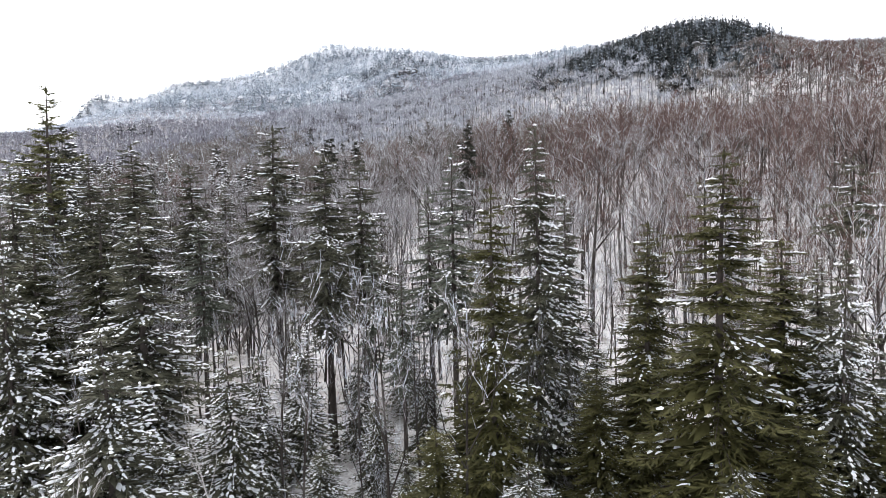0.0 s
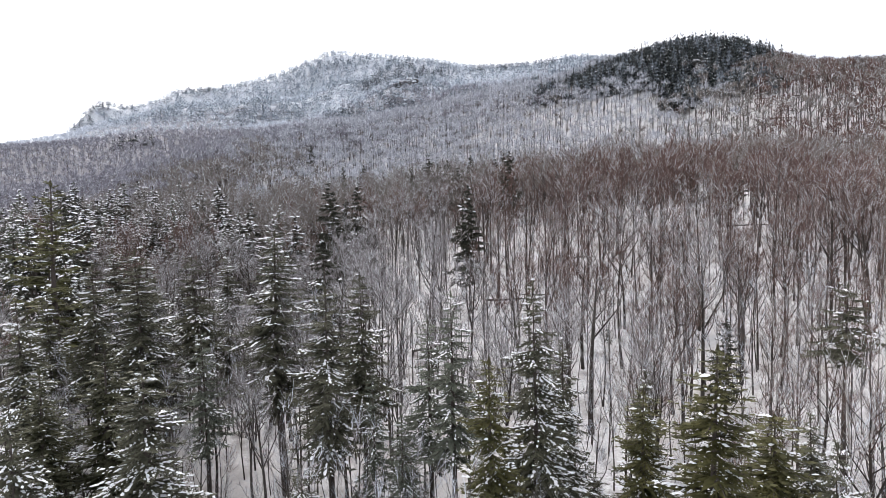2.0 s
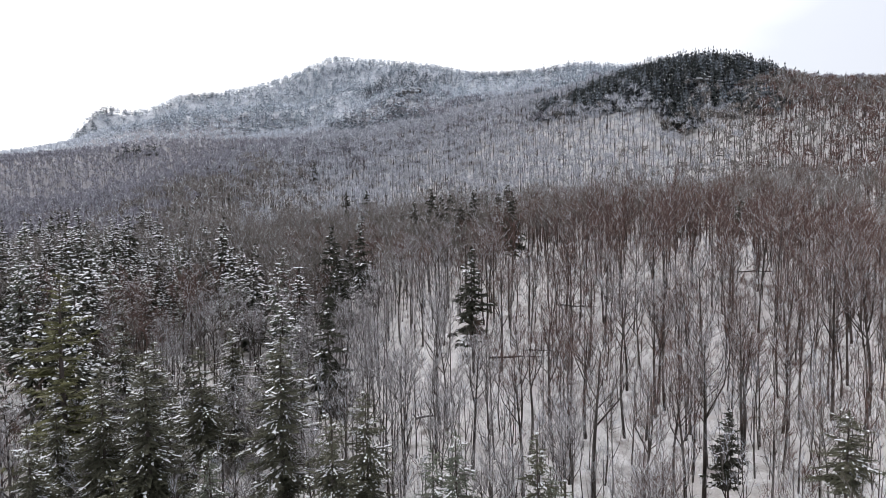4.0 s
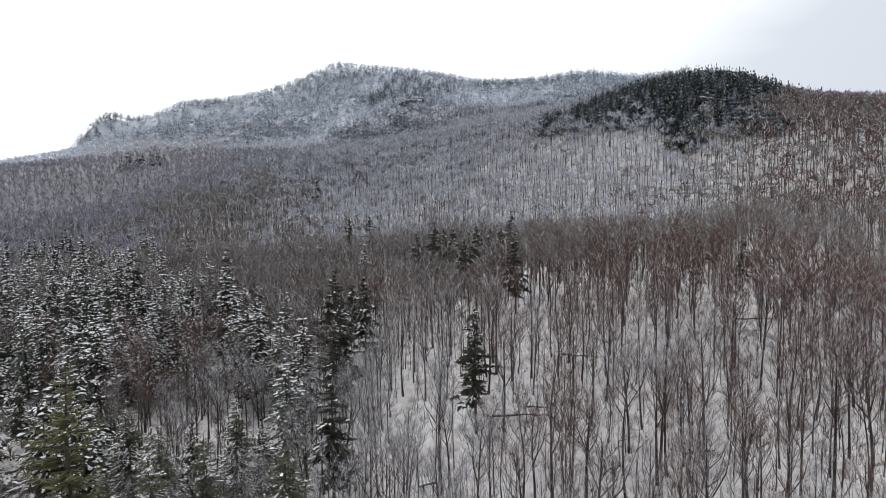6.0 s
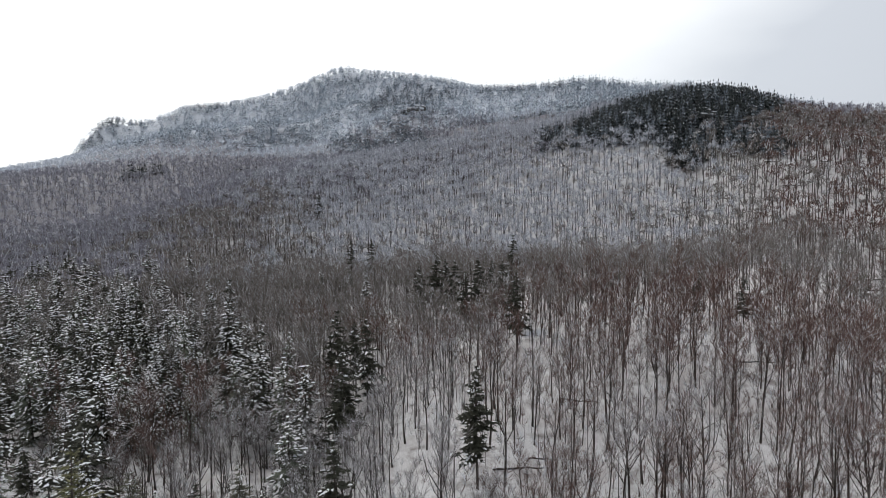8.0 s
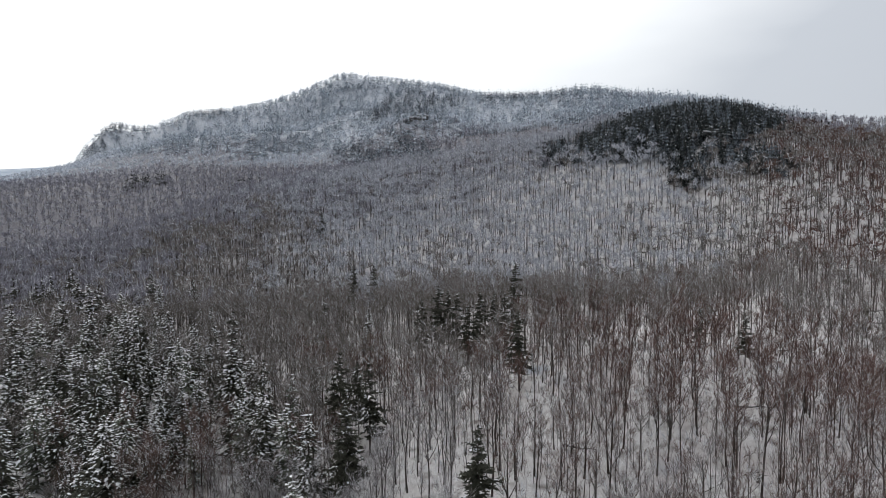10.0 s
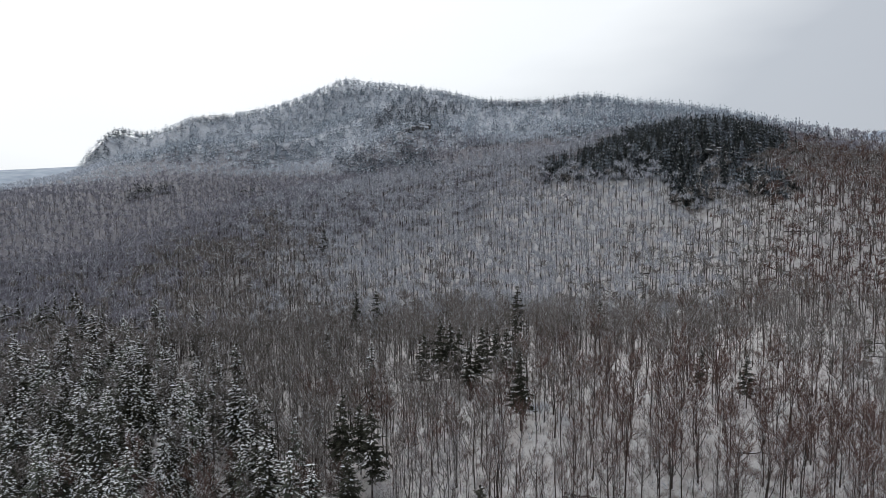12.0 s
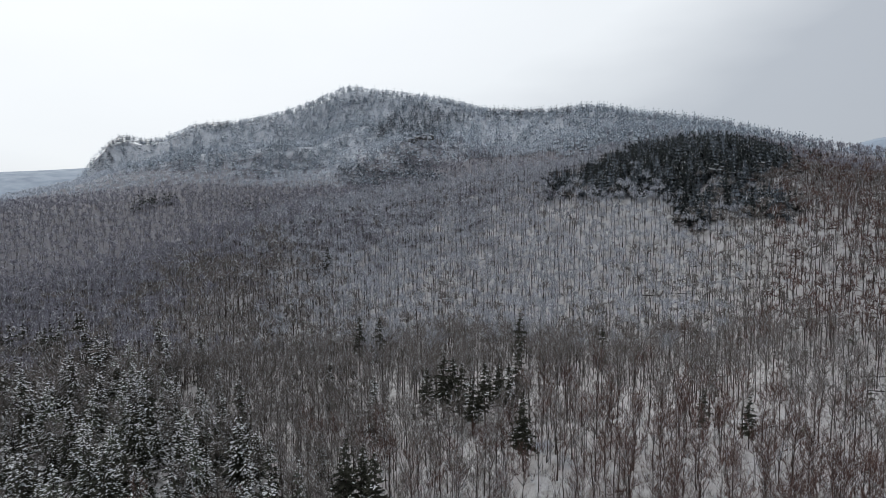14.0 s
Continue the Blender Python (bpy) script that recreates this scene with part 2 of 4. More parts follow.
def rough_ground(x, y):
    return height(x, y) + 0.35 * np.sin(x * 0.31 + 1.7 * np.sin(y * 0.13)) * np.sin(y * 0.27 + 1.3 * np.sin(x * 0.11)) + 0.18 * np.sin(x * 0.9 + y * 0.4) * np.sin(y * 0.8 - x * 0.3)


def mesh_of(name, verts, tris, mats, index=None):
    me = bpy.data.meshes.new(name)
    verts, tris = np.asarray(verts, np.float32), np.asarray(tris, np.int32)
    me.vertices.add(len(verts))
    me.vertices.foreach_set("co", verts.ravel())
    me.loops.add(tris.size)
    me.loops.foreach_set("vertex_index", tris.ravel())
    me.polygons.add(len(tris))
    me.polygons.foreach_set("loop_start", np.arange(0, tris.size, 3, dtype=np.int32))
    if index is not None:
        me.polygons.foreach_set("material_index", np.asarray(index, np.int32))
    for mat in mats:
        me.materials.append(mat)
    me.update(calc_edges=True)
    return me


def build_ground():
    rings = np.concatenate([[0.0], np.geomspace(6, 4900, 150)])
    turns = 240
    # finer steps in the direction of the view
    a = np.linspace(-math.pi, math.pi, turns, endpoint=False)
    a = a - 0.45 * np.sin(a)
    rr, aa = np.meshgrid(rings[1:], a, indexing="ij")
    x, y = rr * np.sin(aa), rr * np.cos(aa)
    z = rough_ground(x, y)
    verts = np.concatenate([[[0, 0, float(rough_ground(0, 0))]], np.stack([x, y, z], -1).reshape(-1, 3)])
    k = np.arange(turns)
    k2 = (k + 1) % turns
    tris = [np.stack([np.zeros(turns, int), 1 + k2, 1 + k], -1)]
    for i in range(len(rings) - 2):
        p, q = 1 + i * turns, 1 + (i + 1) * turns
        tris += [np.stack([p + k, p + k2, q + k], -1), np.stack([p + k2, q + k2, q + k], -1)]
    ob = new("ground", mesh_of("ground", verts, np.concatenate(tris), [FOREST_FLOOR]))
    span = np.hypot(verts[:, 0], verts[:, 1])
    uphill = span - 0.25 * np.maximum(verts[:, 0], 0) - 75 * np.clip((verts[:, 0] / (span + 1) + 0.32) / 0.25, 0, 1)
    for name, start, end, along in (("brush_cover", 200, 370, uphill), ("rime_cover", 490, 660, span + 0.55 * np.minimum(verts[:, 0], 0)), ("hazy_wood_cover", 1000, 1250, span)):
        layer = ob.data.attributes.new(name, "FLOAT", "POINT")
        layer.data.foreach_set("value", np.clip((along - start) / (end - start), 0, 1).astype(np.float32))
    ob.data.polygons.foreach_set("use_smooth", np.ones(len(ob.data.polygons), bool))
    return tagged(ob, "snow-covered forest floor rising to a wooded mountain", "ground", kind="structure")


build_ground()


# ---- shapes ----
class Geo:
    """Collects triangles with a material slot each."""

    def __init__(self):
        self.v, self.t, self.m = [], [], []

    def tube(self, pts, radii, sides, slot):
        base = len(self.v)
        for i, (p, r) in enumerate(zip(pts, radii)):
            d = (pts[min(i + 1, len(pts) - 1)] - pts[max(i - 1, 0)]).normalized()
            side = d.orthogonal().normalized()
            up = d.cross(side)
            for s in range(sides):
                w = 2 * math.pi * s / sides
                self.v.append(p + (side * math.cos(w) + up * math.sin(w)) * r)
        for i in range(len(pts) - 1):
            for s in range(sides):
                a, b = base + i * sides + s, base + i * sides + (s + 1) % sides
                self.t += [(a, b, a + sides), (b, b + sides, a + sides)]
                self.m += [slot, slot]

    def spike(self, a, b, width, slot, side):
        """A single slender sliver from a to b."""
        n = len(self.v)
        self.v += [a - side * width / 2, a + side * width / 2, b]
        self.t.append((n, n + 1, n + 2))
        self.m.append(slot)

    def kite(self, a, along, side, length, width, sag, slot, lift=0.0):
        n = len(self.v)
        mid = a + along * length * 0.45
        up = Vector((0, 0, lift))
        self.v += [a + up, mid - side * width / 2 + Vector((0, 0, lift - sag)), a + along * length + Vector((0, 0, lift - sag)), mid + side * width / 2 + Vector((0, 0, lift - sag * 0.6))]
        self.t += [(n, n + 1, n + 2), (n, n + 2, n + 3)]
        self.m += [slot, slot]

    def lump(self, p, along, side, length, width, thick, slot, rng):
        """A pillow of snow, domed above and flat below."""
        n = len(self.v)
        ring = 6
        for s in range(ring):
            w = 2 * math.pi * s / ring
            k = rng.uniform(0.75, 1.2)
            self.v.append(p + along * math.cos(w) * length / 2 * k + side * math.sin(w) * width / 2 * k - Vector((0, 0, thick * rng.uniform(0.1, 0.5))))
        self.v.append(p + Vector((0, 0, thick * 0.6)))
        for s in range(ring):
            self.t.append((n + s, n + (s + 1) % ring, n + ring))
            self.m.append(slot)

    def pad(self, p, along, side, length, width, thick, slot, rng):
        """A small cushion of snow: five ragged corners round a raised middle."""
        n = len(self.v)
        for s in range(5):
            w = 2 * math.pi * (s + rng.uniform(-0.3, 0.3)) / 5
            k = rng.uniform(0.45, 1.2)
            self.v.append(p + along * math.cos(w) * length / 2 * k + side * math.sin(w) * width / 2 * k - Vector((0, 0, thick * rng.uniform(0.0, 0.7))))
        self.v.append(p + Vector((0, 0, thick * 0.6)))
        for s in range(5):
            self.t.append((n + s, n + (s + 1) % 5, n + 5))
            self.m.append(slot)

    def arrays(self, slots=None):
        v, t, m = np.array([tuple(p) for p in self.v], np.float32).reshape(-1, 3), np.array(self.t, np.int32).reshape(-1, 3), np.array(self.m, np.int32)
        if slots is None:
            return v, t, m
        keep = np.isin(m, slots)
        t, m = t[keep], m[keep]
        used, back = np.unique(t, return_inverse=True)
        return v[used], back.reshape(-1, 3), m - min(slots)


TRUNK, LEAF, WHITE = 0, 1, 2


def conifer(seed, tall, wide, crown_from=0.12, gap=0.45, per=5, droop=0.35, snow=0.6, lee=0.0, lateral=0.14, leaf=0.11, spread=0.56, tips=1.0, sides=6, ragged=0.3):
    """A spruce, fir or pine: trunk, whorls of boughs with flat sprays, snow lying on them. lee: how much the snow keeps to one side."""
    rng = random.Random(seed)
    g = Geo()
    bend = Vector((rng.uniform(-1, 1), rng.uniform(-1, 1), 0)) * tall * 0.012
    steps = 8 if sides > 4 else 3
    spine = lambda f: Vector((0, 0, tall * f)) + bend * math.sin(f * 3.0)
    g.tube([spine(i / steps) for i in range(steps + 1)], [max(0.012, tall * 0.011 * (1 - i / steps) ** 0.8) for i in range(steps + 1)], sides, TRUNK)
    z = tall * crown_from
    while z < tall * 0.985:
        f = (z - tall * crown_from) / (tall * (1 - crown_from))
        reach = wide * (1 - f) ** spread * min(1.0, 0.55 + 2.5 * f) + 0.10
        count = max(3, round(per * (1.0 if f < 0.85 else 0.8)))
        turn = rng.uniform(0, 6.28)
        for b in range(count):
            if rng.random() < ragged * 0.35:
                continue
            az = turn + 6.283 * b / count + rng.uniform(-0.55, 0.55)
            long = reach * rng.uniform(0.9 - ragged, 1.14)
            out = Vector((math.cos(az), math.sin(az), 0))
            cross = Vector((-math.sin(az), math.cos(az), 0))
            rise = -0.18 + 0.50 * f ** 1.6 + rng.uniform(-0.22, 0.18)
            root = spine(z / tall) + Vector((0, 0, rng.uniform(-1.0, 1.0) * gap))

            def at(s):
                return root + out * long * s + Vector((0, 0, long * (rise * s - droop * s * s + 0.20 * tips * s ** 4)))

            if sides > 4 and long > 1.0:
                g.tube([at(0), at(0.9)], [0.035, 0.008], 3, TRUNK)
            facing = 0.5 + 0.5 * math.cos(az - 0.3)
            near = sides > 4
            laden = rng.random() < snow * 0.5 * (1 - lee + lee * 1.6 * facing) * (0.4 if near and f > 0.72 else 1.0)
            load = rng.uniform(0.7, 1.3) if laden else 0.05
            n = max(2, int(long * 0.85 / lateral))
            slope = (at(1.0) - at(0.5)).normalized()
            # the dense mat of foliage that the sprays fringe
            for swing in (-0.75, 0.0, 0.75):
                lie = (slope * 0.55 + (at(0.6) - at(0)).normalized() * 0.45 + cross * swing).normalized()
                g.kite(at(0.12 if swing else 0.30), lie, lie.cross(Vector((rng.uniform(-0.5, 0.5), rng.uniform(-0.5, 0.5), 1))).normalized(), long * (0.55 if swing else 0.62) * rng.uniform(0.8, 1.1), long * (rng.uniform(0.10, 0.17) if near else rng.uniform(0.18, 0.30)), 0.10 * long, LEAF)
                for stretch_at in ((0.22, 0.42, 0.62) if near else (0.40,)) if laden else ():
                    g.pad(at(0.12 if swing else 0.30) + lie * long * (stretch_at + rng.uniform(-0.08, 0.08)) + Vector((0, 0, 0.05 if near else 0.10)), lie, lie.cross(Vector((rng.uniform(-0.3, 0.3), rng.uniform(-0.3, 0.3), 1))).normalized(), long * (rng.uniform(0.12, 0.22) if near else rng.uniform(0.22, 0.38)), long * (rng.uniform(0.06, 0.11) if near else rng.uniform(0.10, 0.18)), 0.07 if near else 0.12, WHITE, rng)
            for i in range(n):
                s = 0.10 + 0.90 * (i + rng.random() * 0.6) / n
                p = at(min(s, 1))
                size = max(0.18, min(0.75, long * 0.42 * (1.1 - s * 0.7))) * rng.uniform(0.6, 1.2) * (1 if near else 1.3)
                for hand in (-1, 1):
                    along = (out * rng.uniform(0.5, 0.95) + cross * hand * rng.uniform(0.4, 1.0) + Vector((0, 0, rng.uniform(-0.65, 0.15)))).normalized()
                    flat = along.cross(Vector((rng.uniform(-1, 1), rng.uniform(-1, 1), rng.uniform(0.4, 1.4)))).normalized()
                    broad = leaf * rng.uniform(0.6, 1.25) * (0.65 + size)
                    dusted = s > 0.25 and rng.random() < load * (0.75 if near else 0.45)
                    # a spray: the lateral twig and twiglets to both sides of it
                    g.spike(p, p + along * size * 1.05, broad * 0.55, LEAF, flat)
                    for k in range(4 if near else 3):
                        a = p + along * size * (0.21 * k if near else 0.28 * k)
                        way = (along * 0.8 + flat * (0.9 if k % 2 else -0.9) * rng.uniform(0.5, 1.1) + Vector((0, 0, rng.uniform(-0.5, 0.12)))).normalized()
                        g.spike(a, a + way * size * rng.uniform(0.35, 0.7) * (1.0 if near else 1.25), broad * (0.62 if near else 0.75), LEAF, way.cross(Vector((rng.uniform(-1, 1), rng.uniform(-1, 1), rng.uniform(-0.2, 1)))).normalized())
                    if dusted:
                        level = along.cross(Vector((rng.uniform(-0.35, 0.35), rng.uniform(-0.35, 0.35), 1))).normalized()
                        for k in range(1):
                            q = p + along * size * rng.uniform(0.2, 1.0) + flat * size * rng.uniform(-0.2, 0.2) + Vector((0, 0, 0.03 + leaf * 0.12))
                            g.pad(q, along, level, size * rng.uniform(0.25, 0.52) * (1 if near else 2.2), broad * rng.uniform(0.5, 1.2) * (1 if near else 1.1), 0.05 if near else 0.12, WHITE, rng)
                hang = (Vector((0, 0, -1)) + out * rng.uniform(-0.3, 0.6) + cross * rng.uniform(-0.9, 0.9)).normalized()
                g.spike(p, p + hang * size * rng.uniform(0.35, 0.75), leaf * (0.8 if near else 1.2), LEAF, hang.cross(Vector((rng.uniform(-1, 1), rng.uniform(-1, 1), 0.3))).normalized())
                if s > 0.35 and rng.random() < load * (0.75 if near else 0.95):
                    q = p + Vector((0, 0, 0.05 + leaf * 0.15))
                    g.pad(q, slope, cross, rng.uniform(0.16, 0.36) if near else rng.uniform(0.45, 0.9), rng.uniform(0.09, 0.20) if near else rng.uniform(0.22, 0.45), 0.07 if near else 0.14, WHITE, rng)
            tip = at(0.92)
            g.kite(tip, (out + Vector((0, 0, 0.1))).normalized(), cross, max(0.2, long * 0.16), leaf * 1.5, 0.0, LEAF)
        z += gap * rng.uniform(0.75, 1.25) * (1.0 if f < 0.7 else 0.75)
    g.kite(spine(0.97), Vector((0, 0, 1)), Vector((1, 0, 0)), tall * 0.035, leaf * 1.3, 0, LEAF)
    g.kite(spine(0.97), Vector((0, 0, 1)), Vector((0, 1, 0)), tall * 0.035, leaf * 1.3, 0, LEAF)
    return g


def far_conifer(seed, tall, wide, levels=6, per=6, snow=0.5):
    """A conifer for distant slopes: ragged whorls of drooping boughs, two tips to a bough, with snow on them."""
    rng = random.Random(seed)
    g = Geo()

    def flake(a, b, c, slot):
        g.v += [a, b, c]
        g.t.append((len(g.v) - 3, len(g.v) - 2, len(g.v) - 1))
        g.m.append(slot)

    g.spike(Vector((0, 0, 0)), Vector((0, 0, tall)), tall * 0.03, TRUNK, Vector((1, 0, 0)))
    for i in range(levels):
        f = i / levels
        z = tall * (0.10 + 0.82 * f)
        reach = wide * (1 - f) ** 0.8 + wide * 0.12
        turn = rng.uniform(0, 6.28)
        for b in range(per):
            az = turn + 6.283 * b / per + rng.uniform(-0.35, 0.35)
            out = Vector((math.cos(az), math.sin(az), 0))
            cross = Vector((-math.sin(az), math.cos(az), 0))
            long = reach * rng.uniform(0.6, 1.12)
            a = Vector((0, 0, z + tall * 0.10)) + out * 0.05
            for hand in (-1, 1):
                reach_tip = long * rng.uniform(0.75, 1.05)
                tip = Vector((0, 0, z - reach_tip * rng.uniform(0.12, 0.42))) + out * reach_tip + cross * hand * long * 0.26
                flake(a, tip - cross * hand * long * 0.24, tip + cross * hand * long * 0.10 + Vector((0, 0, rng.uniform(-0.1, 0.2) * long)), LEAF)
                if rng.random() < snow:
                    up = Vector((0, 0, 0.12))
                    flake(a.lerp(tip, rng.uniform(0.4, 0.65)) + up, tip - cross * long * 0.11 + up, tip + cross * long * 0.09 + up * 1.5, WHITE)
    g.kite(Vector((0, 0, tall * 0.88)), Vector((0, 0, 1)), Vector((1, 0, 0)), tall * 0.14, wide * 0.2, 0, LEAF)
    return g


def far_hardwood(seed, tall, wide, twigs, width, fork=0.42):
    """A bare hardwood for distant slopes: a straight bole and a domed haze of rising twigs."""
    rng = random.Random(seed)
    g = Geo()
    lean = Vector((rng.uniform(-1, 1), rng.uniform(-1, 1), 0)) * tall * 0.03
    bole = lambda f: Vector((0, 0, tall * f)) + lean * f
    g.tube([bole(0), bole(0.5), bole(0.82)], [tall * 0.0078, tall * 0.0058, tall * 0.002], 3, TRUNK)
    limbs = []
    for i in range(4):
        az = i * 1.57 + rng.uniform(-0.6, 0.6)
        p = bole(fork + 0.10 * i * rng.uniform(0.6, 1.2))
        q = Vector((math.cos(az) * wide * 0.5, math.sin(az) * wide * 0.5, tall * rng.uniform(0.72, 0.86))) + lean
        g.spike(p, q, tall * 0.007, TRUNK, (q - p).cross(Vector((rng.uniform(-1, 1), rng.uniform(-1, 1), 0.1))).normalized())
        limbs.append((p, q))
    for i in range(twigs):
        p, q = limbs[i % 4]
        az, rho = math.atan2(q.y, q.x) + rng.uniform(-1.1, 1.1), wide * math.sqrt(rng.uniform(0.02, 1.0))
        end = Vector((math.cos(az) * rho, math.sin(az) * rho, tall * (1.0 - 0.30 * (rho / wide) ** 2) * rng.uniform(0.82, 1.02))) + lean
        start = p.lerp(q, rng.uniform(0.35, 1.0))
        way = (end - start).normalized()
        g.spike(start, end, width * rng.uniform(0.6, 1.3), WHITE if i % 9 == 0 else LEAF, way.cross(Vector((rng.uniform(-1, 1), rng.uniform(-1, 1), 0.2))).normalized())
    return g


def bare_tree(seed, tall, limbs=9, branches=5, twigs=6, sides=6, steps=7, thin=1.0, fork=0.5, frost=0.0, girth=0.0085, twig_len=1.0):
    """A leafless hardwood: bole, rising limbs, branches and a haze of twigs. frost: part of the twigs that carry snow."""
    rng = random.Random(seed)
    g = Geo()
    lean = Vector((rng.uniform(-1, 1), rng.uniform(-1, 1), 0)) * tall * 0.045
    wave = Vector((rng.uniform(-1, 1), rng.uniform(-1, 1), 0)) * tall * 0.018
    swing = rng.uniform(3.5, 6.5)
    bole = lambda f: Vector((0, 0, tall * f)) + lean * f * f + wave * math.sin(f * swing)
    girth *= tall * rng.uniform(0.65, 1.25)
    g.tube([bole(0.92 * i / steps) for i in range(steps + 1)], [girth * (1.25 if i == 0 else 1.0) * (1 - 0.92 * i / steps) ** 0.75 + 0.008 for i in range(steps + 1)], sides, TRUNK)

    def fan(p, d, long, count, width):
        for _ in range(count):
            s = rng.uniform(0.25, 1.0)
            q = p + d * long * s
            turn = Vector((rng.uniform(-1, 1), rng.uniform(-1, 1), rng.uniform(-0.1, 1.0))).normalized()
            way = (d * 0.75 + turn * 0.75 + Vector((0, 0, 0.25))).normalized()
            size = rng.uniform(0.5, 1.3) * twig_len
            side = way.cross(Vector((rng.uniform(-1, 1), rng.uniform(-1, 1), 0.2))).normalized()
            g.spike(q, q + way * size, width * rng.uniform(0.7, 1.3), WHITE if rng.random() < frost else LEAF, side)

    for i in range(limbs):
        f = fork + (0.93 - fork) * (i + rng.random()) / limbs
        az = i * 2.4 + rng.uniform(-0.5, 0.5)
        out = Vector((math.cos(az), math.sin(az), 0))
        up = rng.uniform(0.9, 2.0) + f * 0.7
        d = (out + Vector((0, 0, up))).normalized()
        long = tall * rng.uniform(0.16, 0.30) * (1.25 - f * 0.55)
        stout = 0.42
        if i < 2:
            long, stout = tall * rng.uniform(0.34, 0.46), 0.62
            d = (out + Vector((0, 0, rng.uniform(2.2, 4.0)))).normalized()
        p = bole(f)
        knee = p + d * long * 0.45 + out * long * 0.06
        end = p + d * long + Vector((0, 0, long * 0.12))
        r = girth * stout * (1 - f) ** 0.5 + 0.012
        if sides > 3:
            g.tube([p, knee, end], [r, r * 0.65, 0.01], 3, TRUNK)
        else:
            g.spike(p, end, r * 2, TRUNK, d.cross(Vector((0.3, 1, 0))).normalized())
        for k in range(branches):
            s = rng.uniform(0.25, 0.95)
            q = p.lerp(end, s)
            turn = Vector((rng.uniform(-1, 1), rng.uniform(-1, 1), rng.uniform(0.0, 0.9))).normalized()
            way = (d * 0.8 + turn * 0.9).normalized()
            size = long * rng.uniform(0.25, 0.5)
            g.spike(q, q + way * size, max(r * 0.7, 0.03 * thin), TRUNK if sides > 4 else LEAF, way.cross(Vector((rng.uniform(-1, 1), rng.uniform(-1, 1), 0.2))).normalized())
            fan(q, way, size, twigs, 0.020 * thin)
        fan(p, d, long, twigs, 0.020 * thin)
    fan(bole(0.8), Vector((0, 0, 1)), tall * 0.15, twigs * 2, 0.02 * thin)
    return g


def brush(seed, tall, count=40, width=0.03):
    """A snow-dusted sapling clump or shrub."""
    rng = random.Random(seed)
    g = Geo()
    for _ in range(count):
        az = rng.uniform(0, 6.28)
        out = Vector((math.cos(az), math.sin(az), 0))
        a = out * rng.uniform(0, 0.25) + Vector((0, 0, rng.uniform(0, 0.5) * tall))
        way = (out * rng.uniform(0.2, 0.9) + Vector((0, 0, rng.uniform(0.5, 1.4)))).normalized()
        g.spike(a, a + way * tall * rng.uniform(0.25, 0.55), width * rng.uniform(0.7, 1.4), WHITE if rng.random() < 0.4 else LEAF, way.cross(Vector((rng.uniform(-1, 1), rng.uniform(-1, 1), 0.1))).normalized())
    return g


# ---- how things are put together ----
def part(name, arrays, mats, parent, label=""):
    v, t, m = arrays
    ob = new(name, mesh_of(name, v, t, mats, m))
    ob.parent = parent
    return tagged(ob, label)


def tree_thing(name, g, bark, leaf, white, label, category, group, crown="crown", white_name="snow_load"):
    root = new(name)
    root.empty_display_size = 0.5
    part("trunk", g.arrays([TRUNK]), [bark], root)
    part(crown, g.arrays([LEAF]), [leaf], root)
    if WHITE in g.m:
        tagged(part(white_name, g.arrays([WHITE]), [white], root, "white snow lying on the boughs"), kind="stuff")
    return tagged(root, label, category, group)


def woods(name, groups, mats, label, category):
    """ONE object out of many trees: groups of (template, places), a place being x, y, z, turn, scale, squeeze and the slots' materials."""
    vs, ts, ms, base = [], [], [], 0
    for (v, t, m), places in groups:
        if not len(places):
            continue
        P = np.asarray(places, np.float32)
        c, s = np.cos(P[:, 3]), np.sin(P[:, 3])
        x = (v[None, :, 0] * c[:, None] - v[None, :, 1] * s[:, None]) * (P[:, 4] * P[:, 5])[:, None] + P[:, 0:1]
        y = (v[None, :, 0] * s[:, None] + v[None, :, 1] * c[:, None]) * (P[:, 4] * P[:, 5])[:, None] + P[:, 1:2]
        z = v[None, :, 2] * P[:, 4:5] + P[:, 2:3]
        n = len(v)
        vs.append(np.stack([x, y, z], -1).reshape(-1, 3))
        ts.append((t[None] + base + n * np.arange(len(P))[:, None, None]).reshape(-1, 3))
        ms.append(P[:, 6:9].astype(np.int32)[:, m].reshape(-1))
        base += n * len(P)
    ob = new(name, mesh_of(name, np.concatenate(vs), np.concatenate(ts), mats, np.concatenate(ms)))
    return tagged(ob, label, category, kind="stuff")


def inside(x, y, corners):
    """Which points lie within a polygon."""
    hit = np.zeros(x.shape, bool)
    for (ax, ay), (bx, by) in zip(corners, corners[1:] + corners[:1]):
        cut = ((ay > y) != (by > y)) & (x < (bx - ax) * (y - ay) / (by - ay + 1e-9) + ax)
        hit ^= cut
    return hit


# ---- the conifers of the front rank, one by one: x, y, height of the top, half width, kind ----
def z_at(x, y):
    return float(rough_ground(x, y))


dark_spruces = [conifer(100 + i, 18, 2.3, 0.34 + 0.06 * i, 0.42, 7, 0.34, 0.62, 0.3, spread=0.52, lateral=0.19, ragged=0.42) for i in range(3)]
dark_spruce = conifer(160, 18, 2.9, 0.05, 0.46, 7, 0.38, 0.22, 0.3, spread=0.70, leaf=0.15, lateral=0.19, ragged=0.4)
laden_spruces = [conifer(150 + i, 18, 3.0, 0.06, 0.44, 7, 0.40, 1.5, 0.3, spread=0.56, lateral=0.19, ragged=0.42) for i in range(2)]
snowy_firs = [conifer(200 + i, 12, 2.9, 0.05, 0.48, 6, 0.38, 2.0, 0.1, spread=0.62, leaf=0.11, lateral=0.22) for i in range(3)]
